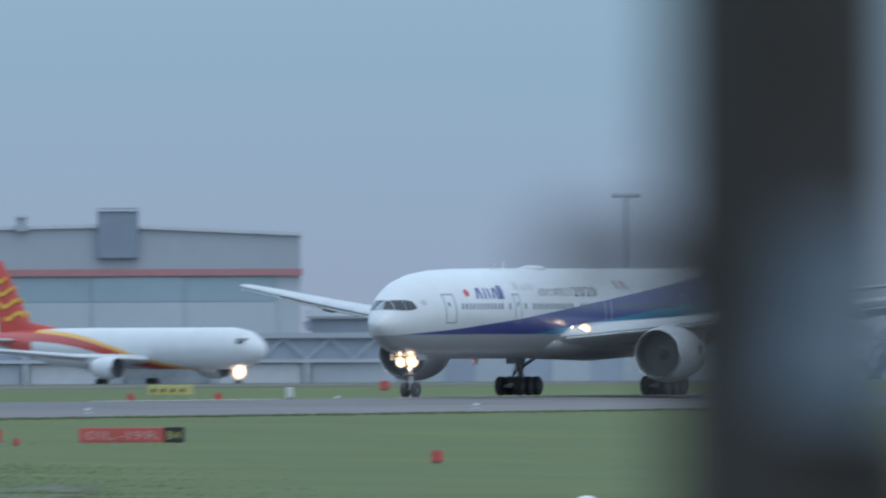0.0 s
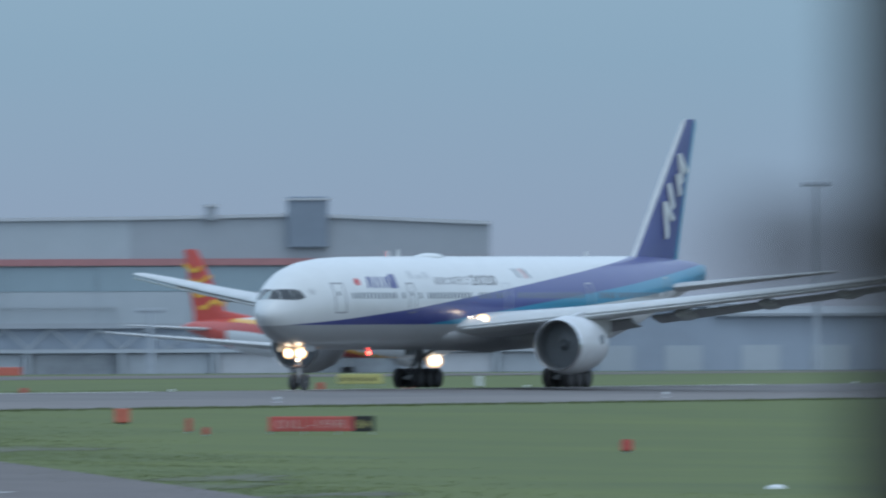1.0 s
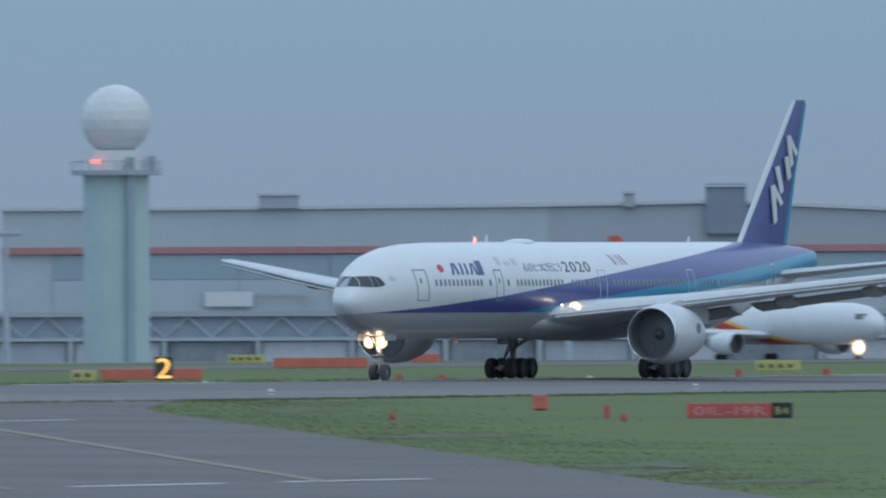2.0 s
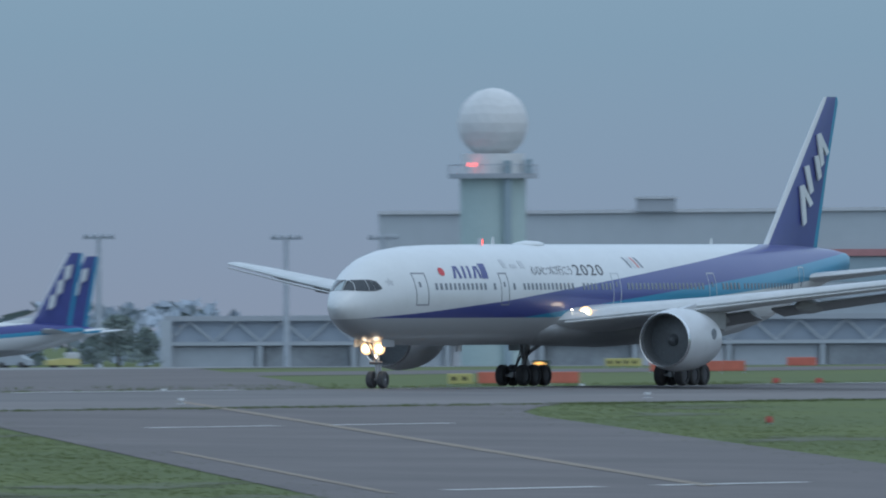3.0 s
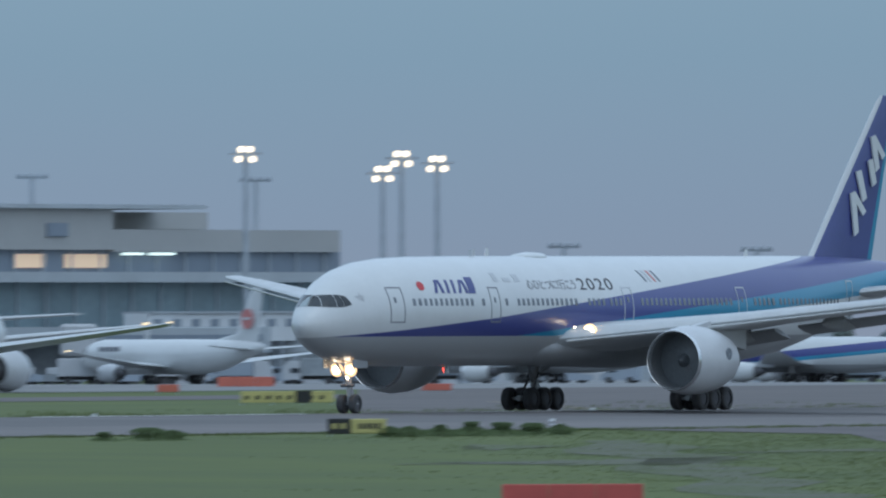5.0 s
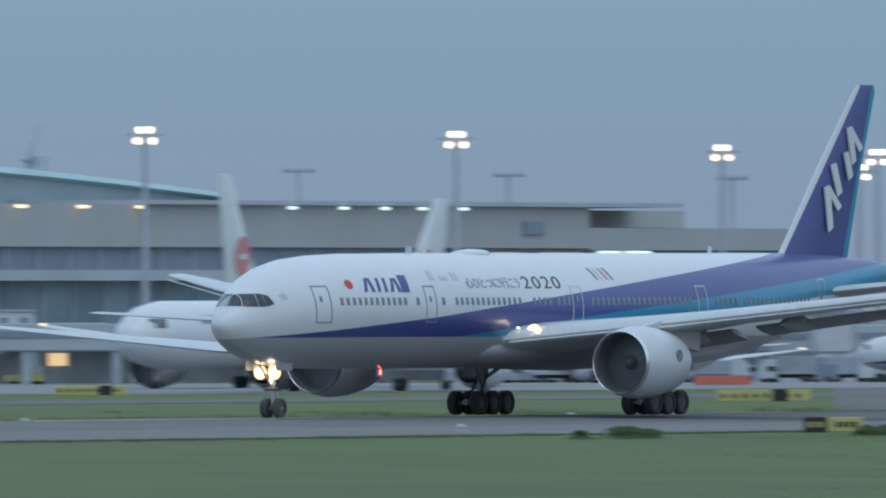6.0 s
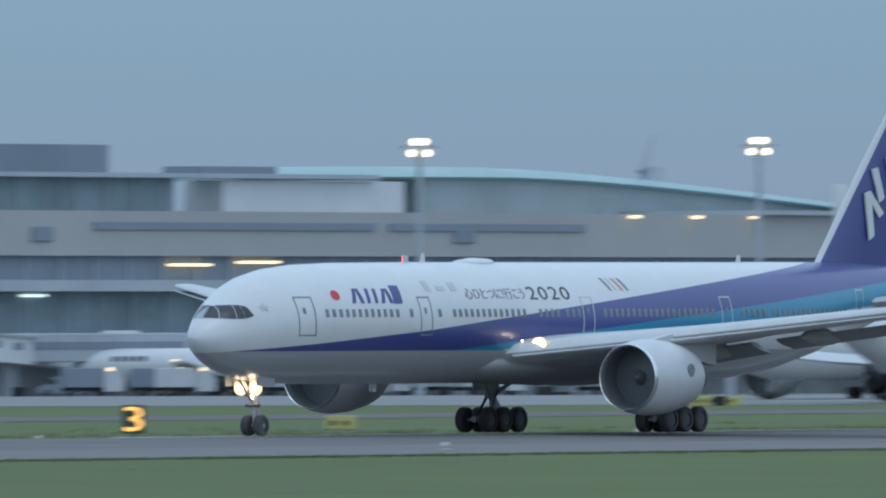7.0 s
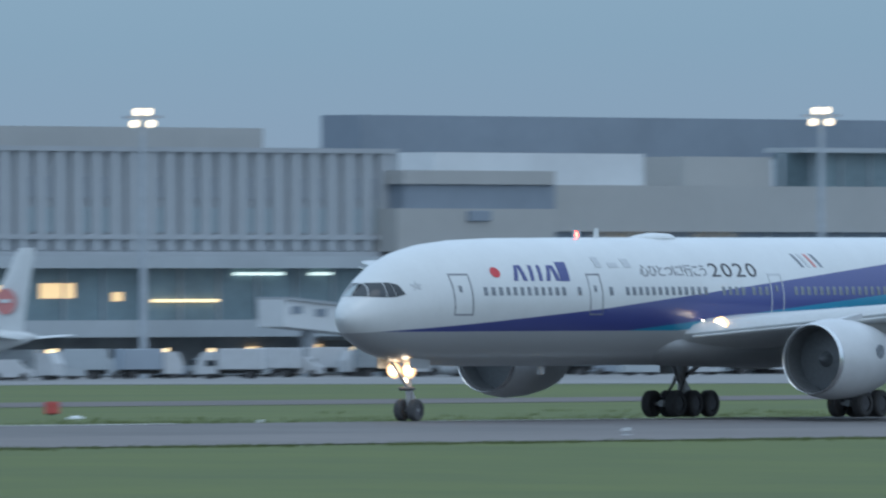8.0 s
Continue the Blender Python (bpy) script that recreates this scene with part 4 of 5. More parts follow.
red_jet = small_jet("airliner", "white wide-body airliner with a red and gold tail taxiing", 58.8, 5.64, 60.3, 17.2, LIVERY_RED,
                    by_tail(24.87, 2690, 64, 58.8), engine_r=1.55, stance=0.4)
part("landing_lamp", spun([(0, 0.01), (0, 0.55), (0.1, 0.6)], (5.0, 0.0, 1.9), 16), M_LAMP, red_jet, "blazing landing lamp")
# added glowing ring that widens the lamp like glare
part("lamp_glare_ring", spun([(0.02, 0.55), (0.0, 0.95), (0.1, 1.0)], (5.02, 0.0, 1.9), 16), M_GLARE_RING, red_jet, "glowing ring added as warm lamp glare")
for b, r, wl in ((28.31, 2060, True), (27.555, 2130, False), (27.508, 2200, False)):
    j = small_jet("airliner", "white airliner with an indigo tail parked nose-in at the terminal", 39.5, 3.9, 34.3, 12.5, LIVERY_BLUE, by_tail(b, r, -90, 39.5), engine_r=1.05, winglet=True)
    tagged(j, group="parked indigo-tailed airliners")
small_jet("airliner", "white airliner with a red disc on its fin at a stand", 36.0, 3.9, 34.3, 11.6, LIVERY_WHITE, by_tail(29.585, 2150, -117, 36), engine_r=1.05)
small_jet("airliner", "large white airliner with a red disc on its fin taxiing", 63.7, 6.2, 60.9, 17.4, LIVERY_WHITE, by_tail(30.45, 1820, 3, 63.7), engine_r=1.85)
small_jet("airliner", "white airliner with a red disc on its fin parked nose-in", 39.5, 3.9, 34.3, 12.5, LIVERY_WHITE, by_tail(32.41, 2030, -90, 39.5), engine_r=1.05)
small_jet("airliner", "large white airliner with red on its fin crossing behind the runway", 63.7, 6.2, 60.9, 18.5, LIVERY_WHITE, by_tail(31.05, 1660, 191, 63.7), engine_r=1.85)
small_jet("airliner", "small white regional airliner parked nose-in", 29.9, 3.2, 26.0, 9.9, LIVERY_WHITE, by_tail(34.27, 1920, -90, 29.9), engine_r=0.85)
small_jet("airliner", "white airliner tail at the end stand", 39.5, 3.9, 34.3, 12.5, LIVERY_WHITE, by_tail(36.02, 1850, -90, 39.5), engine_r=1.05)


# ---- hangar ----
def hangar():
    r = 2860
    p = at(25.1, r)
    g = ground_z(p.x, p.y)
    hg = thing("hangar", "huge grey steel hangar with a red band and teal doors", "hangar", facing(25.1, r, g), kind="")
    X = lambda b: math.tan(radians(25.1 - b)) * r
    def roof(b):
        return float(np.interp(b, [24.0, 24.56, 25.0, 26.1, 27.0], [18.5, 19.8, 19.4, 19.05, 19.05])) - g
    bs = [26.65, 26.2, 25.6, 25.06, 24.8, 24.56, 24.3, 24.01]
    for a, c, mt in ((0, 3, M_CONC), (3, 7, M_HANGAR)):
        up = bmesh.new()
        rings = [[(X(b), 0, 13.48 - g), (X(b), 60, 13.48 - g), (X(b), 60, roof(b)), (X(b), 0, roof(b))] for b in bs[a:c + 1]]
        part("upper_wall", loft(rings, up), M_HANGAR if mt is M_HANGAR else M_HANGAR_L, hg, "ribbed grey cladding")
    part("roof_edge", loft([[(X(b), -0.6, roof(b) - 0.25), (X(b), 61, roof(b) - 0.25), (X(b), 61, roof(b) + 0.25), (X(b), -0.6, roof(b) + 0.25)] for b in bs]), M_GREYP, hg, "pale roof edge")
    part("red_band", box(X(26.65), X(24.01) + 0.3, -0.5, 59, 12.49 - g, 13.48 - g), M_REDBAND, hg, "dull red band")
    part("lower_wall", box(X(26.65), X(24.01), 0.3, 59.5, 0, 12.49 - g), M_HANGAR_L, hg, "grey-green lower wall")
    # sliding door leaves
    n = 9
    for k in range(n):
        a, b = X(26.5) + (X(24.08) - X(26.5)) * k / n, X(26.5) + (X(24.08) - X(26.5)) * (k + 1) / n
        d = part("door_leaf", box(a + 0.05, b - 0.05, 0.0 - 0.15 * (k % 2), 0.25 - 0.15 * (k % 2), 8.73 - g, 12.34 - g), M_HANGAR_D, hg, "teal door leaf")
        part("lower_leaf", box(a + 0.05, b - 0.05, 0.0 - 0.15 * (k % 2), 0.25 - 0.15 * (k % 2), 0, 8.67 - g), M_HANGAR_L, hg, "grey door leaf")
    # stair tower and vents
    for b0, b1, z0, z1 in ((24.60, 24.482, 14.7, 21.9), (24.838, 24.807, 18.5, 21.0), (25.90, 25.785, 18.5, 20.9)):
        v = part("roof_vent", box(X(b0), X(b1), -1.2, 6, (4.72 + (z0 - 4.72) * 1.032) - g, (4.72 + (z1 - 4.72) * 1.032) - g, bevel=0.15), M_DARKBOX if z0 < 18 else M_HANGAR, hg, "dark grey plant box")
        part("vent_cap", box(X(b0) - 0.3, X(b1) + 0.3, -1.5, 6.3, z1 - g, z1 - g + 0.3), M_GREYP, v)
    part("sign_board", box(X(26.06), X(25.92), -1.0, -0.8, 4.80 - g, 6.97 - g), M_WHITE, hg, "white board")
    for b0, b1 in ((25.92, 25.76), (25.45, 25.10)):
        fr = box(X(b0), X(b1), -0.9, -0.6, 6.45 - g, 6.66 - g)
        box(X(b1) - 0.2, X(b1), -0.9, -0.6, 4.60 - g, 6.45 - g, fr)
        part("rail_frame", fr, M_CONC, hg, "pale rail")


def shed():
    r = 2790
    p = at(25.5, r)
    g = ground_z(p.x, p.y)
    sh = thing("maintenance_shed", "long low shed with a braced steel truss over open bays", "shed", facing(25.5, r, g))
    X = lambda b: math.tan(radians(25.5 - b)) * r
    x0, x1 = X(27.27), X(23.72)
    part("back_wall", box(x0, x1, 9, 9.4, 0, 3.95 - g), M_HANGAR_L, sh, "grey-green back wall")
    part("roof_slab", box(x0 - 0.4, x1, -1.0, 10, 3.41 - g, 4.16 - g), M_HANGAR, sh, "grey roof edge")
    part("lower_beam", box(x0 - 0.4, x1, -0.8, -0.2, -0.08 - g, 0.46 - g), M_CONC, sh, "pale beam")
    part("gable_post", box(x0 - 0.8, x0 + 0.8, -1.2, 9.4, 0, 3.52 - g), M_CONC, sh, "pale end wall")
    # panel added so the truss gaps show a painted haze tone
    part("truss_haze_panel", box(x0, x1, 0.2, 0.5, 0.46 - g, 3.45 - g), M_HAZE, sh, "added panel behind the truss, painted as haze")
    n = 26
    w = (x1 - x0) / n
    for k in range(n):
        a = x0 + w * k
        for (xa, za), (xb, zb) in (((a, 0.46), (a + w / 2, 3.41)), ((a + w / 2, 3.41), (a + w, 0.46))):
            part("brace", tube((xa, -0.5, za - g), (xb, -0.5, zb - g), 0.16, n=6), M_CONC, sh)
        if k % 2 == 0:
            part("column", box(a - 0.35, a + 0.35, -0.7, 0.0, 0, -0.08 - g), M_HANGAR_L, sh)
            if k % 6 != 2:
                part("roller_door", box(a + 0.6, a + 2 * w - 0.6, 0.2, 0.4, 0, -0.24 - g), M_CONC if k % 4 == 0 else M_GREYP, sh, "pale roller door")
            else:
                # a panel closes the bay, its colour standing for the shade inside
                part("bay_shade_panel", box(a + 0.6, a + 2 * w - 0.6, 0.8, 1.0, 0, -0.24 - g), M_VOID, sh, "panel painted as the shade of an open bay")


hangar()
shed()


# ---- radar tower ----
def radar_tower():
    r = 2450
    p = at(26.317, r)
    g = ground_z(p.x, p.y)
    tw = thing("radar_tower", "pale green round tower under a white radome", "tower", facing(26.317, r, g))
    part("shaft", tube((0, 0, 0), (0, 0, 21.2 - g), 4.1, n=28), M_TOWER, tw, "pale green concrete shaft", True)
    part("stair_fin", box(1.4, 2.3, -4.7, -3.6, 0, 23.4 - g), M_HANGAR_D, tw, "dark service riser")
    part("platform", tube((0, 0, 21.2 - g), (0, 0, 21.8 - g), 5.6, n=28), M_HANGAR, tw, "grey gallery")
    part("neck", tube((0, 0, 21.8 - g), (0, 0, 24.3 - g), 3.9, n=28), M_DOME, tw, "white neck", True)
    rail = bmesh.new()
    for k in range(20):
        a, c = 2 * math.pi * k / 20, 2 * math.pi * (k + 1) / 20
        tube((5.5 * math.cos(a), 5.5 * math.sin(a), 21.8 - g), (5.5 * math.cos(a), 5.5 * math.sin(a), 22.9 - g), 0.06, n=5, bm=rail)
        tube((5.5 * math.cos(a), 5.5 * math.sin(a), 22.9 - g), (5.5 * math.cos(c), 5.5 * math.sin(c), 22.9 - g), 0.06, n=5, bm=rail)
    part("railing", rail, M_POLE, tw, "thin grey railing")
    ball = bmesh.new()
    bmesh.ops.create_icosphere(ball, subdivisions=3, radius=4.4)
    bmesh.ops.translate(ball, verts=ball.verts, vec=(0, 0, 28.1 - g))
    part("radome", ball, M_DOME, tw, "white panelled radome")
    part("cabinet", box(4.0, 4.9, -2, -1, 21.8 - g, 23.6 - g, bevel=0.05), M_HANGAR_D, tw)
    for x in (-2.3, -2.9):
        part("red_lamp", tube((x, -4.0, 22.9 - g), (x, -4.4, 22.9 - g), 0.22, n=8), M_LAMP_RED, tw, "red obstruction lamp")


radar_tower()


# ---- terminal ----
TY = 1150.0


def tx(b, y=0.0):
    return (TY + y) / math.tan(radians(b + 0.01)) - 1815.0


def terminal():
    t = thing("terminal_building", "long beige and glass airport terminal with lit windows", "terminal", pose(1815, TY, -1.2))
    z = lambda v: v + 1.2

    def block(name, b0, b1, z0, z1, y0, y1, m, label="", bev=0.0):
        if name in ("roof_box", "white_box", "glass_lounge", "lounge_roof", "roof_storey", "roof_plant"):
            y1 = y0 + 5
            return part(name, box(tx(b0, y1), tx(b1, y0), y0, y1, z(z0), z(z1), bevel=bev), m, t, label)
        return part(name, box(tx(b0, y0), tx(b1, y0), y0, y1, z(z0), z(z1), bevel=bev), m, t, label)

    # solid block whose colour stands for the shaded ground floor
    block("undercroft", 36.3, 29.34, -1.2, 3.4, 3, 30, M_VOID, "ground floor block behind vehicles, shade painted in")
    block("floor_band", 36.3, 29.34, 3.4, 5.1, -3.5, 30, M_CONC, "pale concrete band")
    block("concourse_glass", 36.3, 29.34, 5.1, 10.3, 0, 30, M_GLAZE, "teal glass concourse")
    block("canopy_band", 36.3, 29.34, 10.3, 11.5, -3, 30, M_CONC, "pale canopy band")
    block("window_band", 34.92, 29.34, 11.5, 14.1, 0.5, 30, M_DARKBOX, "dark window band")
    block("parapet", 34.6, 30.0, 14.1, 18.9, -0.5, 32, M_BEIGE, "beige parapet wall")
    block("parapet", 30.0, 29.34, 13.9, 16.5, -0.5, 32, M_BEIGE, "beige parapet wall")
    block("roof_plant", 30.9, 29.725, 16.6, 18.6, 6, 26, M_BEIGE, "beige roof storey")
    block("roof_edge", 31.3, 29.725, 18.9, 19.4, -1.5, 33, M_CONC, "pale roof edge")
    part("sloped_end", loft([[(tx(29.34) + dx, y, z(h)) for dx, h in ((0, 3.4), (9.5, 3.4), (8.6, 7.2), (3.0, 11.3), (0, 11.3))] for y in (1, 24)]), M_DARKBOX, t, "sloping glazed end of the building")
    # slot windows in the parapet
    for b0, b1 in ((33.23, 32.41), (32.37, 31.8)):
        block("slot_window", b0, b1, 16.9, 17.7, -0.75, -0.45, M_DARKBOX, "long dark slot")
    for b in (30.16, 32.15, 33.38):
        block("vent_panel", b + 0.03, b - 0.03, 15.6, 17.2, -0.8, -0.45, M_DARKBOX, "dark square vent", 0.08)
    # roof boxes
    block("roof_box", 35.14, 33.19, 22.0, 26.2, 14, 44, M_DARKBOX, "slate plant storey")
    block("roof_box", 33.03, 32.70, 22.8, 24.0, 14, 40, M_DARKBOX, "slate plant box")
    block("glass_lounge", 33.82, 33.0, 18.9, 22.5, 2, 30, M_GLAZE, "teal glazed lounge")
    for k in range(10):
        b = 33.8 - 0.085 * k
        part("mullion", box(tx(b, 2) - 0.1, tx(b, 2) + 0.1, 1.8, 2.0, z(18.9), z(22.4)), M_POLE, t)
    block("lounge_roof", 33.85, 32.4, 22.5, 23.0, 0, 34, M_CONC, "pale roof slab")
    block("white_box", 32.97, 32.33, 18.9, 22.3, 1, 28, M_PALE, "pale plaster box")
    block("white_box", 34.93, 34.2, 18.2, 22.2, 1, 28, M_PALE, "pale plaster box")
    block("white_box", 34.2, 33.83, 18.9, 22.0, 3, 28, M_BEIGE, "beige box")
    block("step_box", 34.9, 34.46, 18.9, 20.3, -2, 8, M_BEIGE, "beige box")
    block("step_window", 34.9, 34.46, 16.4, 18.9, -1.6, 8, M_DARKBOX, "dark windows")
    block("step_sill", 34.92, 34.46, 12.0, 16.4, -2, 8, M_BEIGE, "beige sill wall")
    block("vent_panel", 34.71, 34.645, 15.1, 16.2, -2.3, -1.95, M_DARKBOX, "dark square vent", 0.08)
    # ribbed car park block
    block("ribbed_block", 36.3, 34.915, 11.5, 22.0, 0.9, 4, M_HANGAR, "dark core behind the fins")
    n = 26
    fin_me = mesh_of(box(-0.95, 0.95, 0.35, 1.3, z(12.0), z(22.2), bevel=0.1), "facade_fin", M_FACADE)
    slot_me = mesh_of(box(-0.62, 0.62, 0.72, 0.95, z(17.3), z(19.5)), "slot_window", M_SLOT)
    slot_low = mesh_of(box(-0.62, 0.62, 0.72, 0.95, z(13.9), z(16.4)), "slot_window", M_HANGAR_D)
    xa, xb = tx(36.3), tx(34.92)
    for k in range(n):
        f = part("facade_fin", fin_me, None, t)
        f.location.x = xa + (xb - xa) * (k + 0.5) / n
        if k % 3 != 1:
            for me in (slot_me, slot_low):
                part("slot_window", me, None, t).location.x = xa + (xb - xa) * (k + 1) / n
    for z0 in (11.5, 13.2, 22.0):
        block("fin_band", 36.3, 34.915, z0, z0 + 0.5, 0.2, 1.2, M_FACADE)
    block("roof_storey", 36.3, 35.31, 22.0, 24.6, 8, 40, M_BEIGE, "beige roof storey")
    # green curved roof
    rows = []
    for i in range(15):
        b = 32.75 - (32.75 - 31.05) * i / 14
        top = 24.0 + 0.3 * math.sin(math.pi * i / 10) - 2.7 * max(0, (i - 6) / 8) ** 1.6
        rows.append([(tx(b, 16), y, z(top + dz)) for y, dz in ((16, -1.5), (15, -1.2), (17, -0.5), (21, 0.0), (28, -0.3), (28, -1.5))])
    part("curved_roof", loft(rows), M_GREENROOF, t, "green curved metal roof", True)
    rows = []
    for i in range(4, 15):
        b = 32.75 - (32.75 - 31.05) * i / 14
        h = 22.75 + 0.3 * math.sin(math.pi * i / 10) - 2.7 * max(0, (i - 6) / 8) ** 1.6
        rows.append([(tx(b, 16), y, z(v)) for y, v in ((16.4, 18.9), (16.4, h), (22, h), (22, 18.9))])
    part("hall_wall", loft(rows), M_HALL, t, "glazed hall wall")
    part("roof_hut", tube((tx(31.61, 24), 24, z(22)), (tx(31.61, 24), 24, z(24.6)), 1.6, 1.2, n=10), M_POLE, t, "grey roof vent")
    part("roof_mast", tube((tx(31.64, 24), 24, z(24)), (tx(31.60, 24), 24, z(28.2)), 0.5, 0.2, n=8), M_HANGAR, t, "slanted roof mast")
    # mullions along the concourse
    mull = mesh_of(box(-0.12, 0.12, -0.25, 0.05, z(5.1), z(10.3)), "mullion", M_POLE)
    mull2 = mesh_of(box(-0.15, 0.15, 0.2, 0.6, z(11.5), z(14.0)), "mullion", M_POLE)
    xa, xb = tx(36.3), tx(29.34)
    for k in range(72):
        x = xa + (xb - xa) * (k + 0.5) / 72
        part("mullion", mull, None, t).location.x = x
        if x > tx(34.9):
            part("mullion", mull2, None, t).location.x = x
    # lit windows and lamps
    for b0, b1, z0, z1, m in ((30.14, 30.02, 12.0, 13.6, M_LITDIM), (30.29, 30.2, 12.0, 13.6, M_LITDIM), (30.46, 30.35, 12.0, 13.4, M_BEIGE),
                              (36.1, 36.02, 7.3, 8.6, M_LITROOM), (35.96, 35.86, 7.3, 8.8, M_LITROOM), (35.75, 35.72, 7.0, 7.9, M_LITROOM)):
        block("lit_window", b0, b1, z0, z1, -0.12 if z1 < 10 else 0.3, 0.2 if z1 < 10 else 0.6, m, "warm lit window")
    for b0, b1, z0, z1 in ((35.20, 35.15, 0.9, 2.6), (35.03, 34.99, 0.6, 2.4), (34.55, 34.48, 0.8, 2.3), (33.72, 33.66, 0.8, 2.4), (32.55, 32.49, 0.8, 2.4), (31.58, 31.53, 0.8, 2.2), (35.36, 35.33, 0.5, 2.4)):
        part("lit_bay", box(tx(b0, 3), tx(b1, 3), 2.7, 2.95, z(z0), z(z1)), M_LITROOM, t, "warm lit loading bay")
    for b0, b1, zz, m in ((35.64, 35.45, 6.9, M_LAMP_SOFT), (35.40, 35.26, 9.6, M_LAMP_WHITE), (35.18, 35.12, 9.6, M_LAMP_WHITE), (34.33, 34.12, 12.9, M_LAMP_SOFT), (34.05, 33.93, 12.9, M_LAMP_SOFT),
                          (34.3, 34.04, 10.0, M_LAMP_WHITE), (33.02, 32.9, 13.0, M_LAMP_SOFT), (32.82, 32.7, 13.3, M_LAMP_SOFT), (29.98, 29.92, 13.5, M_LAMP_WHITE), (29.9, 29.83, 13.5, M_LAMP_WHITE), (30.85, 30.78, 9.6, M_LAMP_WHITE), (33.45, 33.38, 9.7, M_LAMP_WHITE)):
        part("strip_lamp", box(tx(b0), tx(b1), -0.4, -0.1, z(zz), z(zz) + 0.28), m, t, "glowing strip lamp")
    for b in (31.69, 31.51, 31.34, 30.9, 30.75, 30.63, 30.52, 30.40):
        big = b > 31
        part("roof_lamp", box(tx(b) - (0.75 if big else 0.5), tx(b) + (0.75 if big else 0.5), -1.9, -1.2, z(18.4), z(18.75), bevel=0.1), M_LAMP_SOFT if big else M_LAMP_WHITE, t, "small eaves lamp")
    return t


terminal()


def pier():
    r = 2420
    p = at(28.7, r)
    g = ground_z(p.x, p.y)
    pr = thing("pier_building", "long low white pier building with dark sign panels", "building", facing(28.7, r, g))
    X = lambda b: math.tan(radians(28.7 - b)) * r
    part("lower_wall", box(X(29.9), X(27.9), 0, 12, 0, 3.4 - g), M_GREYP, pr, "pale lower wall")
    part("upper_wall", box(X(29.9), X(27.9), -0.4, 12, 3.4 - g, 6.8 - g), M_CONC, pr, "pale upper wall")
    rows = [[(X(b), y, h - g) for y, h in ((-1.2, z - 0.5), (13, z - 0.5), (13, z), (-1.2, z))] for b, z in ((29.9, 9.2), (29.3, 8.6), (28.75, 7.2), (27.9, 7.1))]
    part("roof", loft(rows), M_HANGAR, pr, "grey sloping roof")
    for b0, b1 in ((28.68, 28.57), (28.3, 28.19), (29.30, 29.19)):
        part("sign_panel", box(X(b0), X(b1), -0.7, -0.4, 5.2 - g, 6.1 - g), M_DARKBOX, pr, "dark sign panel")
    for k in range(14):
        b = 29.8 - 0.13 * k
        part("window", box(X(b), X(b) + 1.2, -0.55, -0.38, 4.3 - g, 5.0 - g), M_DARKBOX, pr)


pier()


def jet_bridge(bearing, r, length, turn):
    p = at(bearing, r)
    g = ground_z(p.x, p.y)
    jb = thing("jet_bridge", "pale grey boarding bridge on steel legs", "boarding bridge", facing(bearing, r, g, turn), group="boarding bridges")
    part("tunnel", box(0, length, -1.5, 1.5, 3.6, 6.6, bevel=0.1), M_CONC, jb, "pale ribbed tunnel")
    part("cab", box(-4.2, 0, -2.3, 2.3, 3.3, 7.0, bevel=0.3), M_GREYP, jb, "grey docking cab")
    part("window_strip", box(1, length - 1, -1.62, -1.5, 5.0, 5.7), M_DARKBOX, jb, "dark windows")
    for x in (3, length * 0.6):
        part("leg", box(x - 0.5, x + 0.5, -1.2, 1.2, 0, 3.6), M_POLE, jb, "steel leg")
    part("wheel_bogie", box(2, 4, -1.8, 1.8, 0, 1.0, bevel=0.1), M_BLACK, jb)


for b, r, ln, tn in ((29.25, 2250, 18, 10), (29.55, 2290, 18, 0), (35.28, 2000, 16, 8), (32.0, 2120, 22, 0), (33.9, 2060, 20, 5), (30.05, 2260, 20, 0), (33.55, 2050, 22, -6), (33.1, 2085, 20, 4), (32.72, 2110, 18, 0), (31.7, 2150, 20, 0)):
    jet_bridge(b, r, ln, tn)


def corridor(name, label, b0, b1, za, zb, h, y):
    """A raised passenger corridor before the terminal, from bearing b0 to b1; its floor runs from za to zb."""
    c = thing(name, label, "boarding bridge", pose(1815, TY + y, -1.2), group="boarding bridges")
    xa, xb = tx(b0, y), tx(b1, y)
    part("tunnel", loft([[(x, v, z + 1.2 + w) for v, w in ((0, 0), (3.2, 0), (3.2, h), (0, h))] for x, z in ((xa, za), (xb, zb))]), M_PALE, c, "pale ribbed tunnel")
    part("roof_edge", loft([[(x, v, z + 1.2 + w) for v, w in ((-0.3, h), (3.5, h), (3.5, h + 0.25), (-0.3, h + 0.25))] for x, z in ((xa, za), (xb, zb))]), M_HANGAR, c, "grey roof edge")
    n = int(abs(xb - xa) / 4)
    for k in range(n):
        f = (k + 0.5) / n
        x, z = xa + (xb - xa) * f, za + (zb - za) * f + 1.2
        part("window", box(x - 0.9, x + 0.9, -0.08, 0.05, z + h * 0.52, z + h * 0.8), M_DARKBOX, c)
        if k % 3 == 1:
            part("leg", box(x - 0.35, x + 0.35, 1.0, 2.2, 0, z), M_POLE, c, "steel leg")
    return c


corridor("passenger_corridor", "pale raised passenger corridor on legs", 32.22, 31.62, 3.6, 3.6, 3.2, -24)
corridor("passenger_corridor", "pale raised passenger corridor on legs", 29.9, 29.46, 3.4, 3.4, 3.2, -24)
corridor("boarding_ramp", "pale sloping boarding ramp beside the apron", 35.25, 34.35, 4.4, 0.9, 2.7, -22)
corridor("boarding_ramp", "pale sloping boarding ramp beside the apron", 33.75, 33.1, 3.6, 1.6, 2.7, -22)


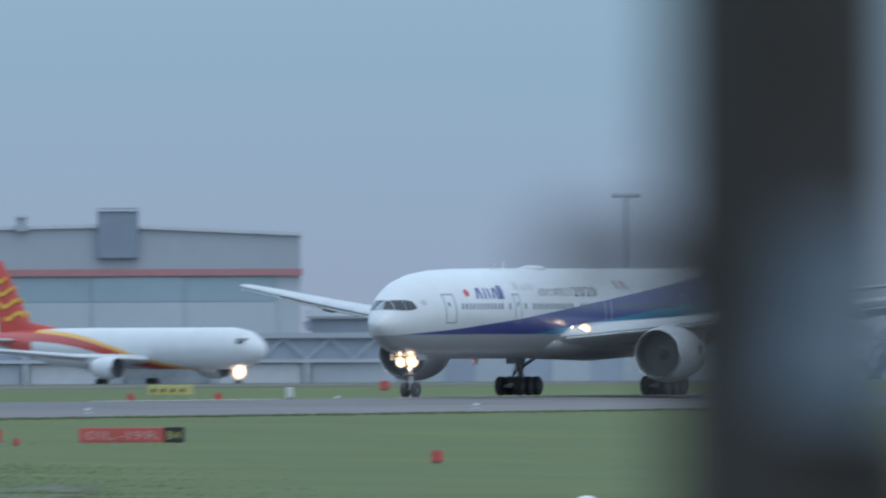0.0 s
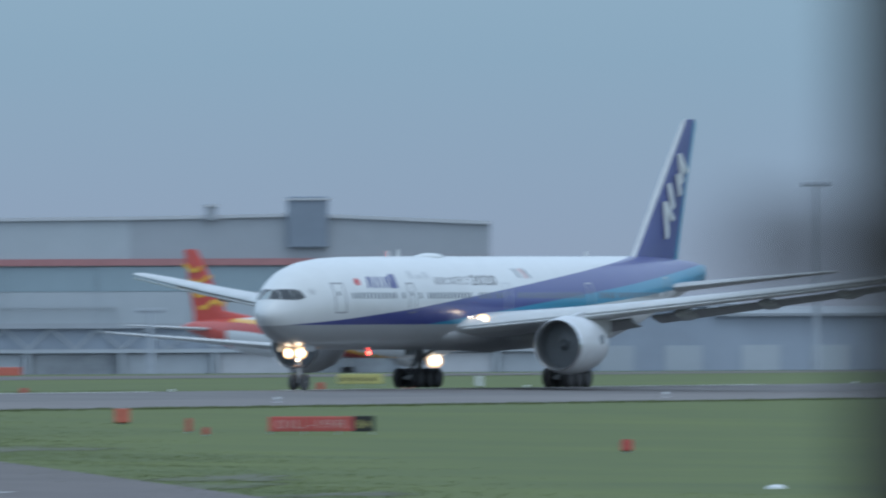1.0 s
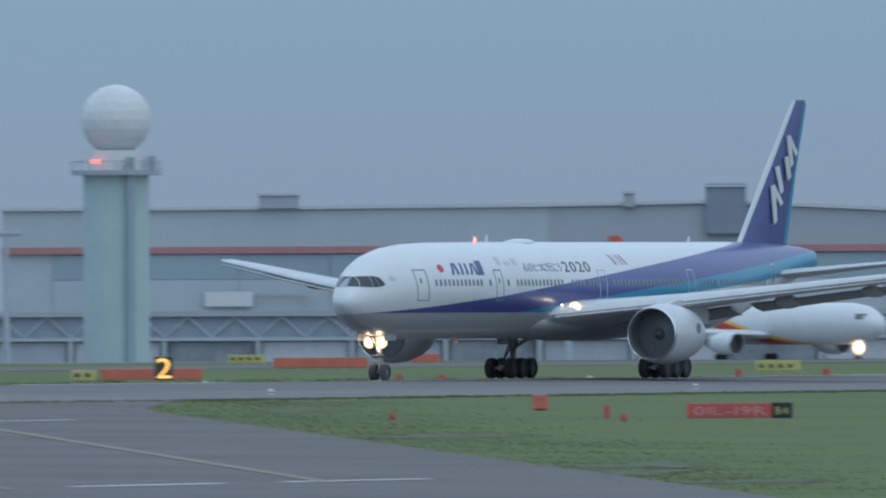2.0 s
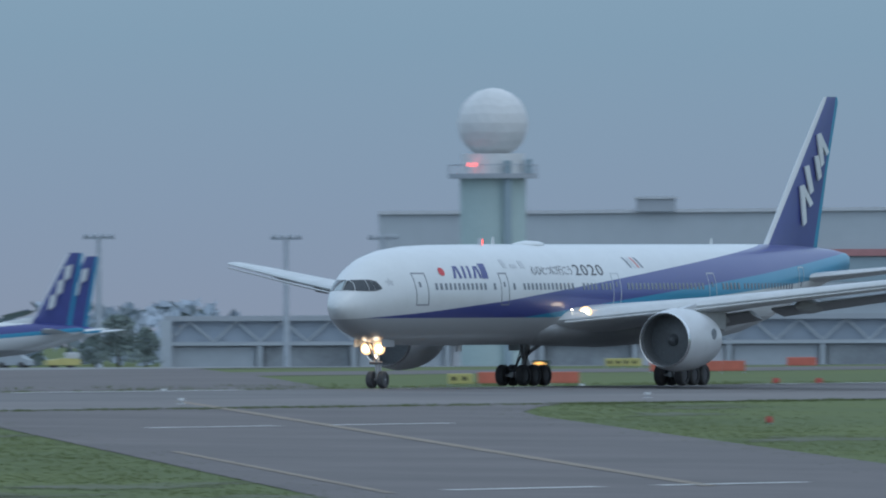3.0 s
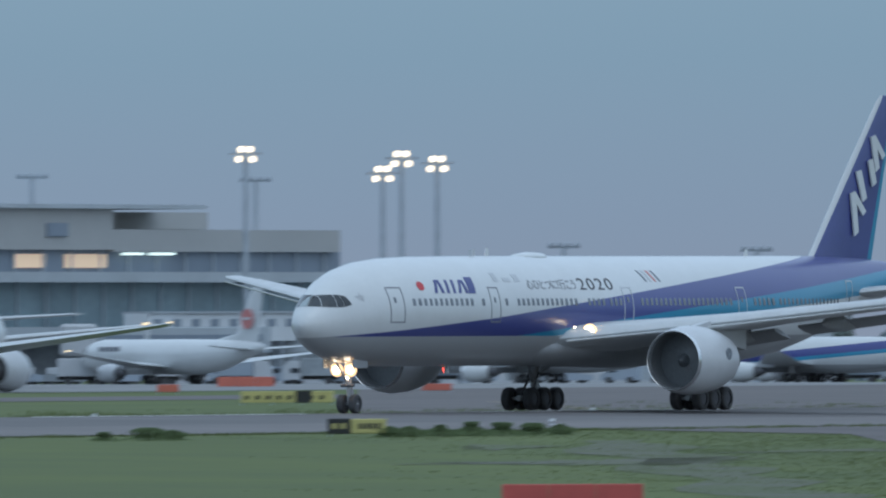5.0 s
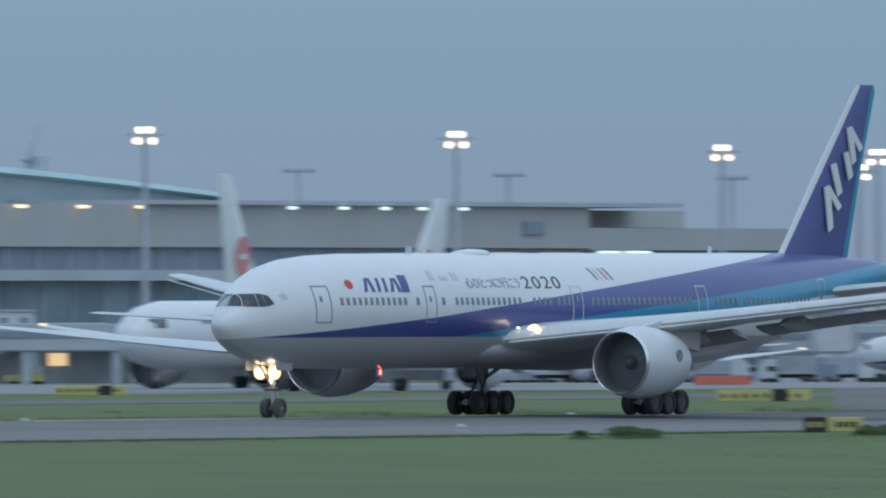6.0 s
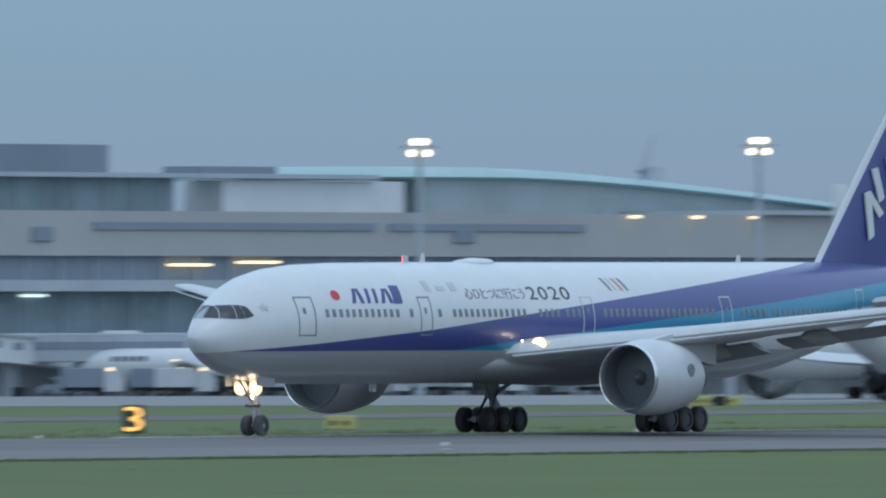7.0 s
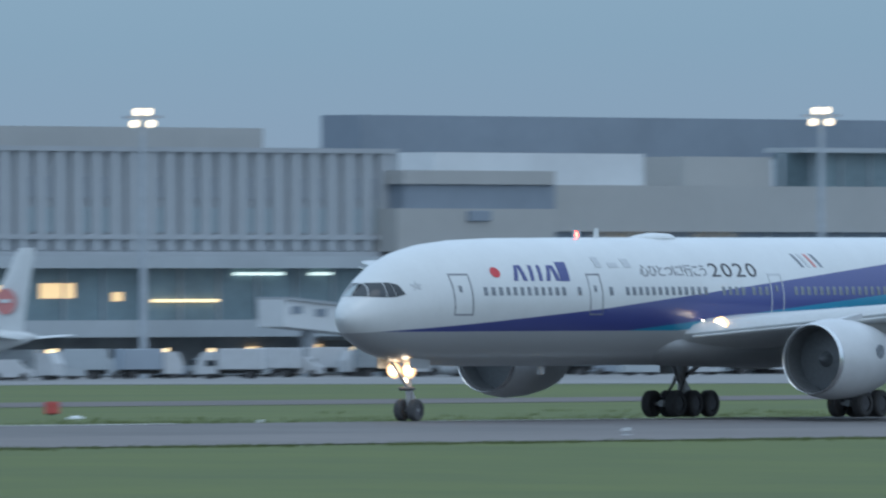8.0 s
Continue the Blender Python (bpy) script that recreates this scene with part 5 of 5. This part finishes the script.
# ---- masts ----
def mast(bearing, r, top, lit, arms=2):
    p = at(bearing, r)
    g = ground_z(p.x, p.y)
    m = thing("floodlight_mast", "tall grey apron floodlight mast, lamps glowing" if lit else "tall grey floodlight mast, lamps unlit", "light mast", facing(bearing, r, g), group="lit apron masts" if lit else "unlit masts")
    part("pole", tube((0, 0, 0), (0, 0, top - g), 0.42, 0.26, n=12), M_POLE, m, "tapered grey pole", True)
    part("crossbar", box(-1.9, 1.9, -0.2, 0.2, top - g - 0.15, top - g + 0.15), M_POLE, m)
    if lit:
        for dz, w in ((0.5, 1.0), (-0.65, 1.6)):
            for x in (-w / 2, w / 2):
                part("lamp_head", spun([(-0.3, 0.1), (-0.2, 0.34), (0, 0.42)], n=12), M_POLE, m).matrix_basis = pose(x, -0.3, top - g + dz, 0, 0, -90)
                part("lamp", tube((x, -0.35, top - g + dz), (x, -0.5, top - g + dz), 0.37, n=14), M_LAMP_WARM, m, "glowing warm white floodlight")
    else:
        for x in (-1.5, -0.5, 0.5, 1.5):
            part("lamp_head", box(x - 0.3, x + 0.3, -0.5, 0.2, top - g + 0.15, top - g + 0.55, bevel=0.06), M_POLE, m, "unlit floodlight")


for b, r, top, lit in ((29.614, 2290, 25.2, 1), (29.16, 2290, 24.6, 1), (29.056, 2290, 24.0, 1), (29.215, 2320, 23.1, 1), (29.585, 2340, 22.4, 0), (30.388, 2150, 25.5, 1), (31.295, 2060, 25.2, 1), (32.284, 2010, 24.7, 1),
                       (33.684, 1960, 25.2, 1), (35.66, 1900, 24.7, 1), (28.126, 2350, 13.9, 0), (27.466, 2350, 13.6, 0), (26.92, 2400, 13.6, 0), (26.637, 2420, 13.6, 0), (28.688, 2350, 14.4, 0), (23.06, 2600, 22.0, 0),
                       (30.236, 2330, 22.8, 0), (30.847, 2290, 23.1, 0), (25.0, 2640, 5.6, 0)):
    mast(b, r, top, lit)


# ---- signs and markers ----
def words_on(parent, text, x0, z0, width, height, y, material):
    for me in laid_out(text, width, height):
        for v in me.vertices:
            v.co = Vector((x0 + v.co.x, y - v.co.z * 0.5, z0 + v.co.y))
        me.materials.clear()
        me.materials.append(material)
        part("character", me, None, parent)


def sign(name, label, bearing, r, w, h, m, group="", lift=0.18):
    p = at(bearing - 0.01, r)
    g = ground_z(p.x, p.y)
    s = thing(name, label, "sign", facing(bearing - 0.01, r, g), group=group)
    n = max(1, round(w / 2))
    for k in range(n):
        part("panel", box(-w / 2 + w * k / n + 0.01, -w / 2 + w * (k + 1) / n - 0.01, -0.12, 0.12, lift, h, bevel=0.03), m, s)
    for k in range(n + 1):
        x = -w / 2 + 0.1 + (w - 0.2) * k / n
        part("leg", tube((x, 0, 0), (x, 0, lift + 0.02), 0.05, n=6), M_POLE, s)
    return s


s = sign("runway_sign", "red runway holding sign with pale lettering on grass", 24.514, 1057, 5.65, 0.98, M_RED)
words_on(s, "01L-19R", -2.45, 0.34, 3.9, 0.46, -0.14, M_FADED)
part("location_panel", box(1.72, 2.84, -0.16, 0.12, 0.16, 1.0, bevel=0.02), M_BLACK, s, "black location panel")
words_on(s, "B4", 1.95, 0.36, 0.66, 0.42, -0.18, M_YELLOW)
sign("runway_sign", "red holding sign seen from beside the taxiway", 28.676, 778, 5.6, 1.1, M_RED)
s = sign("taxiway_sign", "yellow and black taxiway sign on grass", 29.303, 998, 2.98, 0.92, M_YELLOW)
part("location_panel", box(-1.5, -0.3, -0.16, 0.14, 0.16, 0.94, bevel=0.02), M_BLACK, s, "black location panel")
for x in (-1.15, -0.7):
    part("faded_mark", box(x - 0.12, x + 0.12, -0.18, -0.155, 0.42, 0.7), M_YELLOW, s)
for k in range(4):
    part("faded_mark", box(0.1 + 0.3 * k, 0.3 + 0.3 * k, -0.14, -0.115, 0.42, 0.7), M_BLACK, s)
for b, r, w, h, blk in ((24.40, 1540, 3.55, 0.95, 0), (25.949, 1811, 3.4, 0.9, 0), (29.506, 1382, 6.55, 0.98, 1), (32.526, 1171, 1.82, 0.98, 0), (31.464, 1571, 5.9, 0.9, 1), (26.424, 1389, 1.8, 0.9, 0)):
    s = sign("taxiway_sign", "yellow taxiway guidance sign on grass beyond the runway", b, r, w, h, M_YELLOW, "yellow guidance signs")
    if blk:
        part("location_panel", box(0.6, 1.7, -0.16, 0.14, 0.16, h + 0.02), M_BLACK, s, "black location panel")
    for k in range(int(w / 0.8)):
        part("faded_mark", box(-w / 2 + 0.3 + 0.75 * k, -w / 2 + 0.6 + 0.75 * k, -0.14, -0.115, 0.4, 0.68), M_BLACK, s)
for b, r, w, h in ((25.733, 1657, 8.0, 1.04), (25.43, 1806, 2.75, 0.95), (26.226, 1395, 7.2, 0.98), (29.07, 1640, 2.5, 0.75), (29.626, 1777, 5.1, 1.05), (29.853, 1627, 1.8, 0.8)):
    sign("holding_sign", "plain red-orange mandatory sign on grass", b, r, w, h, M_ORANGE, "red mandatory signs")


def marker(bearing, r, w, h, m, label, near=False):
    p = at(bearing - 0.01, r)
    g = ground_z(p.x, p.y)
    k = thing("marker_box", label, "marker", facing(bearing - 0.01, r, g), group="airfield markers")
    part("housing", box(-w / 2, w / 2, -w / 2, w / 2, 0.06, h, bevel=0.06), m, k)
    part("base", box(-w * 0.3, w * 0.3, -w * 0.3, w * 0.3, 0, 0.07), M_CONC, k)
    part("cap", box(-w * 0.46, w * 0.46, -w * 0.46, w * 0.46, h, h + 0.04), M_CONC if near else m, k)


for b, r, w, h, m, near in ((25.094, 1096, 0.85, 0.88, M_ORANGE, 1), (23.624, 997, 0.58, 0.62, M_RED, 0), (24.85, 1047, 0.34, 0.42, M_RED, 0), (25.525, 1045, 0.36, 0.36, M_RED, 0), (24.9, 1059, 0.3, 0.75, M_RED, 0),
                            (24.516, 1446, 0.5, 0.58, M_RED, 0), (24.261, 1451, 0.58, 0.58, M_RED, 0), (24.053, 1500, 0.55, 0.85, M_WHITE, 0), (25.505, 1400, 0.5, 0.42, M_RED, 0), (25.38, 1396, 0.5, 0.42, M_RED, 0),
                            (23.776, 1690, 0.85, 0.8, M_RED, 0), (35.938, 1153, 0.86, 0.75, M_RED, 0)):
    marker(b, r, w, h, m, "small orange-red airfield marker box on grass" if m is not M_WHITE else "small white airfield equipment box on grass", near)
for b, r in ((23.18, 878), (35.859, 1103)):
    p = at(b, r)
    lt = thing("ground_light", "low white runway light fitting", "airfield light", facing(b, r, ground_z(p.x, p.y)))
    part("housing", spun([(0, 0.46), (0.10, 0.42), (0.18, 0.2), (0.2, 0.02)], n=14), M_WHITE, lt, "", True).matrix_basis = pose(0, 0, 0, 0, -90, 0)


def distance_sign(digit, x):
    y = 600.0
    g = ground_z(x, y)
    b = math.degrees(math.atan2(y, x))
    s = thing("distance_sign", "black runway distance sign with a glowing amber %s" % digit, "sign", pose(x, y, g, 0, 0, b - 90), group="distance signs")
    part("board", box(-0.62, 0.62, -0.1, 0.15, 0.3, 1.9, bevel=0.03), M_BOARD, s, "dark board")
    for dx in (-0.5, 0.5):
        part("leg", tube((dx, 0, 0), (dx, 0, 0.3), 0.05, n=6), M_POLE, s)
    words_on(s, digit, -0.5, 0.42, 1.0, 1.38, -0.13, M_DIGIT)


distance_sign("2", 600 / math.tan(radians(26.19)))
distance_sign("3", 600 / math.tan(radians(33.13)))


# ---- runway edge lights ----
def edge_light(x, y):
    e = thing("runway_light", "small white runway edge light on a short stem", "airfield light", pose(x, y, ground_z(x, y) + 0.03), group="runway edge lights")
    part("stem", tube((0, 0, 0), (0, 0, 0.22), 0.05, n=8), M_POLE, e)
    part("lens", tube((0, 0, 0.22), (0, 0, 0.36), 0.15, 0.10, n=12), M_WHITE, e, "white glass lens")
    part("base", tube((0, 0, 0), (0, 0, 0.05), 0.2, n=12), M_WHITE, e, "pale base plate")


for k in range(16):
    edge_light(562 + 60 * k, 505.5)
    edge_light(562 + 60 * k, 568.5)


# ---- apron vehicles ----
def vehicle(bearing, r, kind, m, turn, lamp=False):
    p = at(bearing, r)
    v = thing({"van": "service_van", "tug": "tow_tractor", "truck": "box_truck"}[kind], {"van": "white airport service van on the apron", "tug": "low pale tow tractor on the apron", "truck": "high-sided catering truck on the apron"}[kind],
              "vehicle", facing(bearing, r, ground_z(p.x, p.y) + 0.03, turn), group="apron vehicles")
    L, H = {"van": (4.6, 2.0), "tug": (4.2, 1.5), "truck": (6.2, 2.9)}[kind]
    if kind == "truck":
        part("cargo_box", box(-L / 2 + 2.1, L / 2, -1.2, 1.2, 0.9, H, bevel=0.06), m, v)
        part("cab", loft([[(-L / 2, y, 0.5), (-L / 2 + 2.0, y, 0.5), (-L / 2 + 2.0, y, 2.6), (-L / 2 + 0.5, y, 2.6), (-L / 2, y, 1.6)] for y in (-1.15, 1.15)]), M_GREYP, v)
        part("chassis", box(-L / 2 + 2.0, L / 2, -0.5, 0.5, 0.5, 0.9), M_BLACK, v)
    elif kind == "van":
        part("body", loft([[(-L / 2, y, 0.35), (L / 2, y, 0.35), (L / 2, y, H), (-L / 2 + 1.5, y, H), (-L / 2 + 0.7, y, 1.2), (-L / 2, y, 1.0)] for y in (-0.9, 0.9)]), m, v)
    else:
        part("body", loft([[(-L / 2, y, 0.35), (L / 2, y, 0.35), (L / 2, y, 1.1), (L / 2 - 1.8, y, 1.2), (-L / 2, y, 0.95)] for y in (-1.2, 1.2)]), m, v)
        part("cab", box(L / 2 - 1.7, L / 2 - 0.2, -0.9, 0.9, 1.1, 1.9, bevel=0.1), M_GREYP, v)
    if kind != "tug":
        part("side_window", box(-L / 2 + 0.9, -L / 2 + 1.9, -1.22 if kind == "truck" else -0.93, -1.1 if kind == "truck" else -0.88, 1.25, 1.8), M_GLASS, v)
    if kind == "truck" and lamp:
        part("beacon", tube((-L / 2 + 1.2, -0.3, 2.6), (-L / 2 + 1.2, -0.3, 2.95), 0.3, 0.22, n=10), M_LAMP_SOFT, v, "glowing amber beacon")
    for x in (-L / 2 + 1.0, L / 2 - 1.1):
        for y in (-0.95, 0.95):
            w = part("wheel", tube((x, y - 0.14, 0.38), (x, y + 0.14, 0.38), 0.38, n=12), M_TYRE, v)


rnd = random.Random(5)
for lo, hi, n in ((27.5, 29.2, 14), (29.2, 30.4, 18), (31.6, 33.4, 14), (33.6, 36.2, 32)):
    for k in range(n):
        b = lo + (hi - lo) * (k + rnd.uniform(0.1, 0.9)) / n
        kind = rnd.choice(["van", "van", "tug", "truck", "truck"])
        vehicle(b, rnd.uniform(1080, 1125) / math.sin(radians(b)), kind, rnd.choice([M_GREYP, M_CONC, M_HAZE, M_HANGAR_L, M_DARKBOX, M_VOID, M_YELLOW if kind == "tug" else M_GREYP]), rnd.uniform(-25, 25) + rnd.choice([0, 180]), lo > 31)


# ---- trees, bushes, rough grass ----
def tree(bearing, r, height, width, seed, name="tree"):
    q = random.Random(seed)
    p = at(bearing, r)
    t = thing(name, "dark green broadleaf tree beyond the apron" if name == "tree" else "dark green bush at the grass edge", name, facing(bearing, r, ground_z(p.x, p.y)), group="")
    low, leaf = (0.0, 0.085) if name == "bush" else (0.12, 0.035)
    tr = tube((0, 0, 0), (0, 0, height * 0.55), height * 0.03, height * 0.015, n=8)
    for k in range(5):
        a = q.uniform(0, 6.28)
        tube((0, 0, height * q.uniform(0.2, 0.45)), (width * 0.3 * math.cos(a), width * 0.3 * math.sin(a), height * q.uniform(0.5, 0.75)), height * 0.012, height * 0.005, n=6, bm=tr)
    part("trunk", tr, M_BARK, t, "dark tapered trunk")
    vs, fs = [], []
    for k in range(1400):
        h = q.random() ** 0.8
        a, rr = q.uniform(0, 6.28), math.sqrt(q.random()) * (1 - 0.75 * h) * (0.8 + 0.3 * math.sin(7 * h + seed))
        c = Vector((width / 2 * rr * math.cos(a), width / 2 * rr * math.sin(a), height * (low + (1 - low) * h)))
        u = Vector((q.gauss(0, 1), q.gauss(0, 1), q.gauss(0, 1))).normalized() * height * leaf
        w = Vector((q.gauss(0, 1), q.gauss(0, 1), q.gauss(0, 1))).normalized() * height * leaf
        i = len(vs)
        vs += [c - u, c + w, c + u, c - w]
        fs.append((i, i + 1, i + 2, i + 3))
    me = bpy.data.meshes.new("crown")
    me.from_pydata(vs, [], fs)
    me.materials.append(M_LEAF if name == "tree" else M_BUSH)
    part("crown", me, None, t, "uneven leafy crown")


for i, (b, r, h, w) in enumerate(((27.874, 2230, 9.5, 6), (28.195, 2330, 9.0, 5), (27.41, 2230, 6.0, 9), (27.33, 2240, 4.6, 6), (27.48, 2235, 4.2, 6), (28.0, 2330, 7.5, 5))):
    tree(b, r, h, w, i)
for i, (b, h, w) in enumerate(((30.03, 0.5, 0.9), (29.90, 0.7, 1.9), (29.83, 0.55, 1.4), (29.14, 0.6, 1.6), (29.05, 0.65, 1.5), (28.96, 0.8, 1.5), (28.87, 0.75, 1.6), (28.78, 0.7, 1.5), (29.2, 0.6, 1.4), (28.7, 0.6, 1.3))):
    tree(b, 487 / math.sin(radians(b)), h * 0.9, w * 2.1, 20 + i, "bush")


def tufts():
    """Rough grass along the taxiway and the runway verge, in one sheet of blades."""
    q = random.Random(9)
    vs, fs = [], []

    def clump(x, y, n, hgt, spread):
        for _ in range(n):
            px, py = x + q.gauss(0, spread), y + q.gauss(0, spread)
            pz = ground_z(px, py)
            a, w = q.uniform(0, 3.14), q.uniform(0.03, 0.09)
            i = len(vs)
            lean = q.gauss(0, 0.1)
            vs.extend([(px - w * math.cos(a), py - w * math.sin(a), pz), (px + w * math.cos(a), py + w * math.sin(a), pz), (px + lean, py + lean, pz + hgt * q.uniform(0.5, 1.2))])
            fs.append((i, i + 1, i + 2))

    for _ in range(900):
        y = q.uniform(335, 494)
        left, right = exit_edges(y)
        side = q.random()
        x = left - abs(q.gauss(0, 22)) if side < 0.6 else right + abs(q.gauss(0, 16))
        clump(x, y, 26, 0.06, 2.2)
    for _ in range(900):
        clump(q.uniform(560, 1200), 496 - abs(q.gauss(0, 0.8)), 14, 0.15, 0.6)
    for _ in range(1500):
        clump(q.uniform(640, 1300), 577 + abs(q.gauss(0, 30)), 12, 0.22, 0.8)
    me = bpy.data.meshes.new("rough_grass")
    me.from_pydata(vs, [], fs)
    me.materials.append(M_TUFT)
    tagged(new("rough_grass", me), "rough uneven grass along the pavement edges", "grass", kind="stuff")


tufts()


def bare_patch(x, y, lx, ly, seed):
    """Worn soil in the grass, with a ragged edge."""
    q = random.Random(seed)
    n = 60
    ring = []
    for i in range(n):
        a = 2 * math.pi * i / n
        k = 1 + 0.25 * math.sin(3 * a + seed) + 0.16 * math.sin(11 * a + 2 * seed) + q.uniform(-0.32, 0.32)
        dx, dy = lx * k * math.cos(a), ly * k * math.sin(a)
        px, py = x + dx + 1.62 * dy, y + dy
        ring.append((px, py, ground_z(px, py) + 0.02))
    bm = bmesh.new()
    mid = bm.verts.new((x, y, ground_z(x, y) + 0.02))
    vs = [bm.verts.new(p) for p in ring]
    for i in range(n):
        bm.faces.new((mid, vs[i], vs[(i + 1) % n]))
    tagged(part("bare_soil", bm, M_SOIL), "worn grey-brown soil patch in the grass", "soil", kind="structure")


q = random.Random(31)
for k in range(14):
    y = q.uniform(345, 490)
    left, right = exit_edges(y)
    if k % 2:
        bare_patch(right + q.uniform(1, 26), y, q.uniform(4, 12), q.uniform(1.2, 4), k)
    else:
        bare_patch(left - q.uniform(3, 40), y, q.uniform(4, 14), q.uniform(1.2, 5), k)


def far_woods():
    """A distant hazy belt of woods along the horizon, in many small clumps."""
    q = random.Random(12)
    vs, fs = [], []
    for k in range(5200):
        b = q.uniform(20.5, 38.5)
        r = q.uniform(3300, 3420)
        p = at(b, r)
        top = 8.0 + 2.5 * math.sin(b * 5.1) + 1.5 * math.sin(b * 13.7)
        c = Vector((p.x, p.y, ground_z(p.x, p.y) + q.random() ** 0.7 * top))
        for _ in range(2):
            u = Vector((q.gauss(0, 1), q.gauss(0, 1), q.gauss(0, 0.8))).normalized() * q.uniform(1.2, 2.6)
            w = Vector((q.gauss(0, 1), q.gauss(0, 1), q.gauss(0, 0.8))).normalized() * q.uniform(1.2, 2.6)
            i = len(vs)
            vs += [c - u, c + w, c + u, c - w]
            fs.append((i, i + 1, i + 2, i + 3))
    me = bpy.data.meshes.new("far_woods")
    me.from_pydata(vs, [], fs)
    # the belt stands in for horizon haze, painted blue-grey
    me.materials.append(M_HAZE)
    tagged(new("far_woods", me), "distant woods added along the horizon, haze painted in as blue-grey", "woods", kind="stuff")


far_woods()


def low_block(b0, b1, r, top, label):
    bm_ = 0.5 * (b0 + b1)
    p = at(bm_, r)
    g = ground_z(p.x, p.y)
    k = thing("warehouse", label, "building", facing(bm_, r, g))
    w = math.tan(radians((b0 - b1) / 2)) * r
    # haze is put into the wall colour
    part("wall", box(-w, w, 0, 25, 0, top - g), M_HAZE, k, "wall with haze painted in as blue-grey")
    part("roof", loft([[(x, y, z - g) for y, z in ((-1, top), (12, top + 1.0), (26, top))] + [(x, 26, top - 0.4 - g), (x, -1, top - 0.4 - g)] for x in (-w - 0.6, w + 0.6)]), M_HANGAR, k, "shallow grey roof")
    for i in range(int(w / 5)):
        x = -w + 4 + i * 10
        part("roller_door", box(x, x + 5.5, -0.25, 0.1, 0, 4.2), M_HANGAR_L, k)


low_block(23.98, 23.3, 2880, 6.6, "low hazy warehouse beyond the apron")
low_block(23.36, 22.4, 2820, 5.2, "low hazy warehouse beyond the apron")


# ---- fence post close to the eye ----
def fence_post():
    b, r = 22.60, 8.0
    p = at(b, r)
    g = ground_z(p.x, p.y)
    f = thing("fence_post", "dark weathered fence post with a clamp close by", "post", facing(b, r, g))
    part("post", tube((0, 0, 0), (0, 0, 5.2 - g), 0.050, 0.049, n=18), M_POST, f, "dark weathered pole", True)
    part("clamp", tube((0.020, -0.05, 4.69 - g), (0.024, -0.05, 4.765 - g), 0.028, 0.024, n=12), M_CLAMP, f, "bluish steel clamp", True)
    part("tie_rod", tube((-0.10, 0.0, 4.752 - g), (0.02, 0.0, 4.748 - g), 0.014, n=8), M_POST, f, "rusty tie rod")
    part("bracket", box(-0.02, 0.06, -0.06, 0.04, 4.55 - g, 4.685 - g, bevel=0.008), M_POST, f, "dark bracket")


fence_post()


# ---- what moves ----
def motions():
    # take-off run of the large airliner: distance of its nose along the runway
    rows = []
    for k in range(17):
        t = 0.5 * k
        x = XA - XV * t - 0.5 * XC * t * t + XD * (t - 4) ** 3
        rows.append((t, pose(x - 5.89, CENTRE, 0.03)))
    walk(jet, rows)
    # the beacons turn steadily and flash when the lamp faces the viewer
    for rotor, turn, lap, meet in beacons:
        p = rotor.matrix_basis.translation.copy()
        walk(rotor, [(0.2 * k, pose(p.x, p.y, p.z, 0, 0, turn + (0.2 * k - meet) * 360 / lap)) for k in range(41)])
    # the red-tailed airliner rolls slowly along its taxiway
    m = red_jet.matrix_basis.copy()
    step = Vector((-math.cos(radians(64)), -math.sin(radians(64)), 0)) * 1.2
    walk(red_jet, [(t, Matrix.Translation(step * (t - 0.7)) @ m) for t in (0.0, 4.0, 8.0)])


motions()
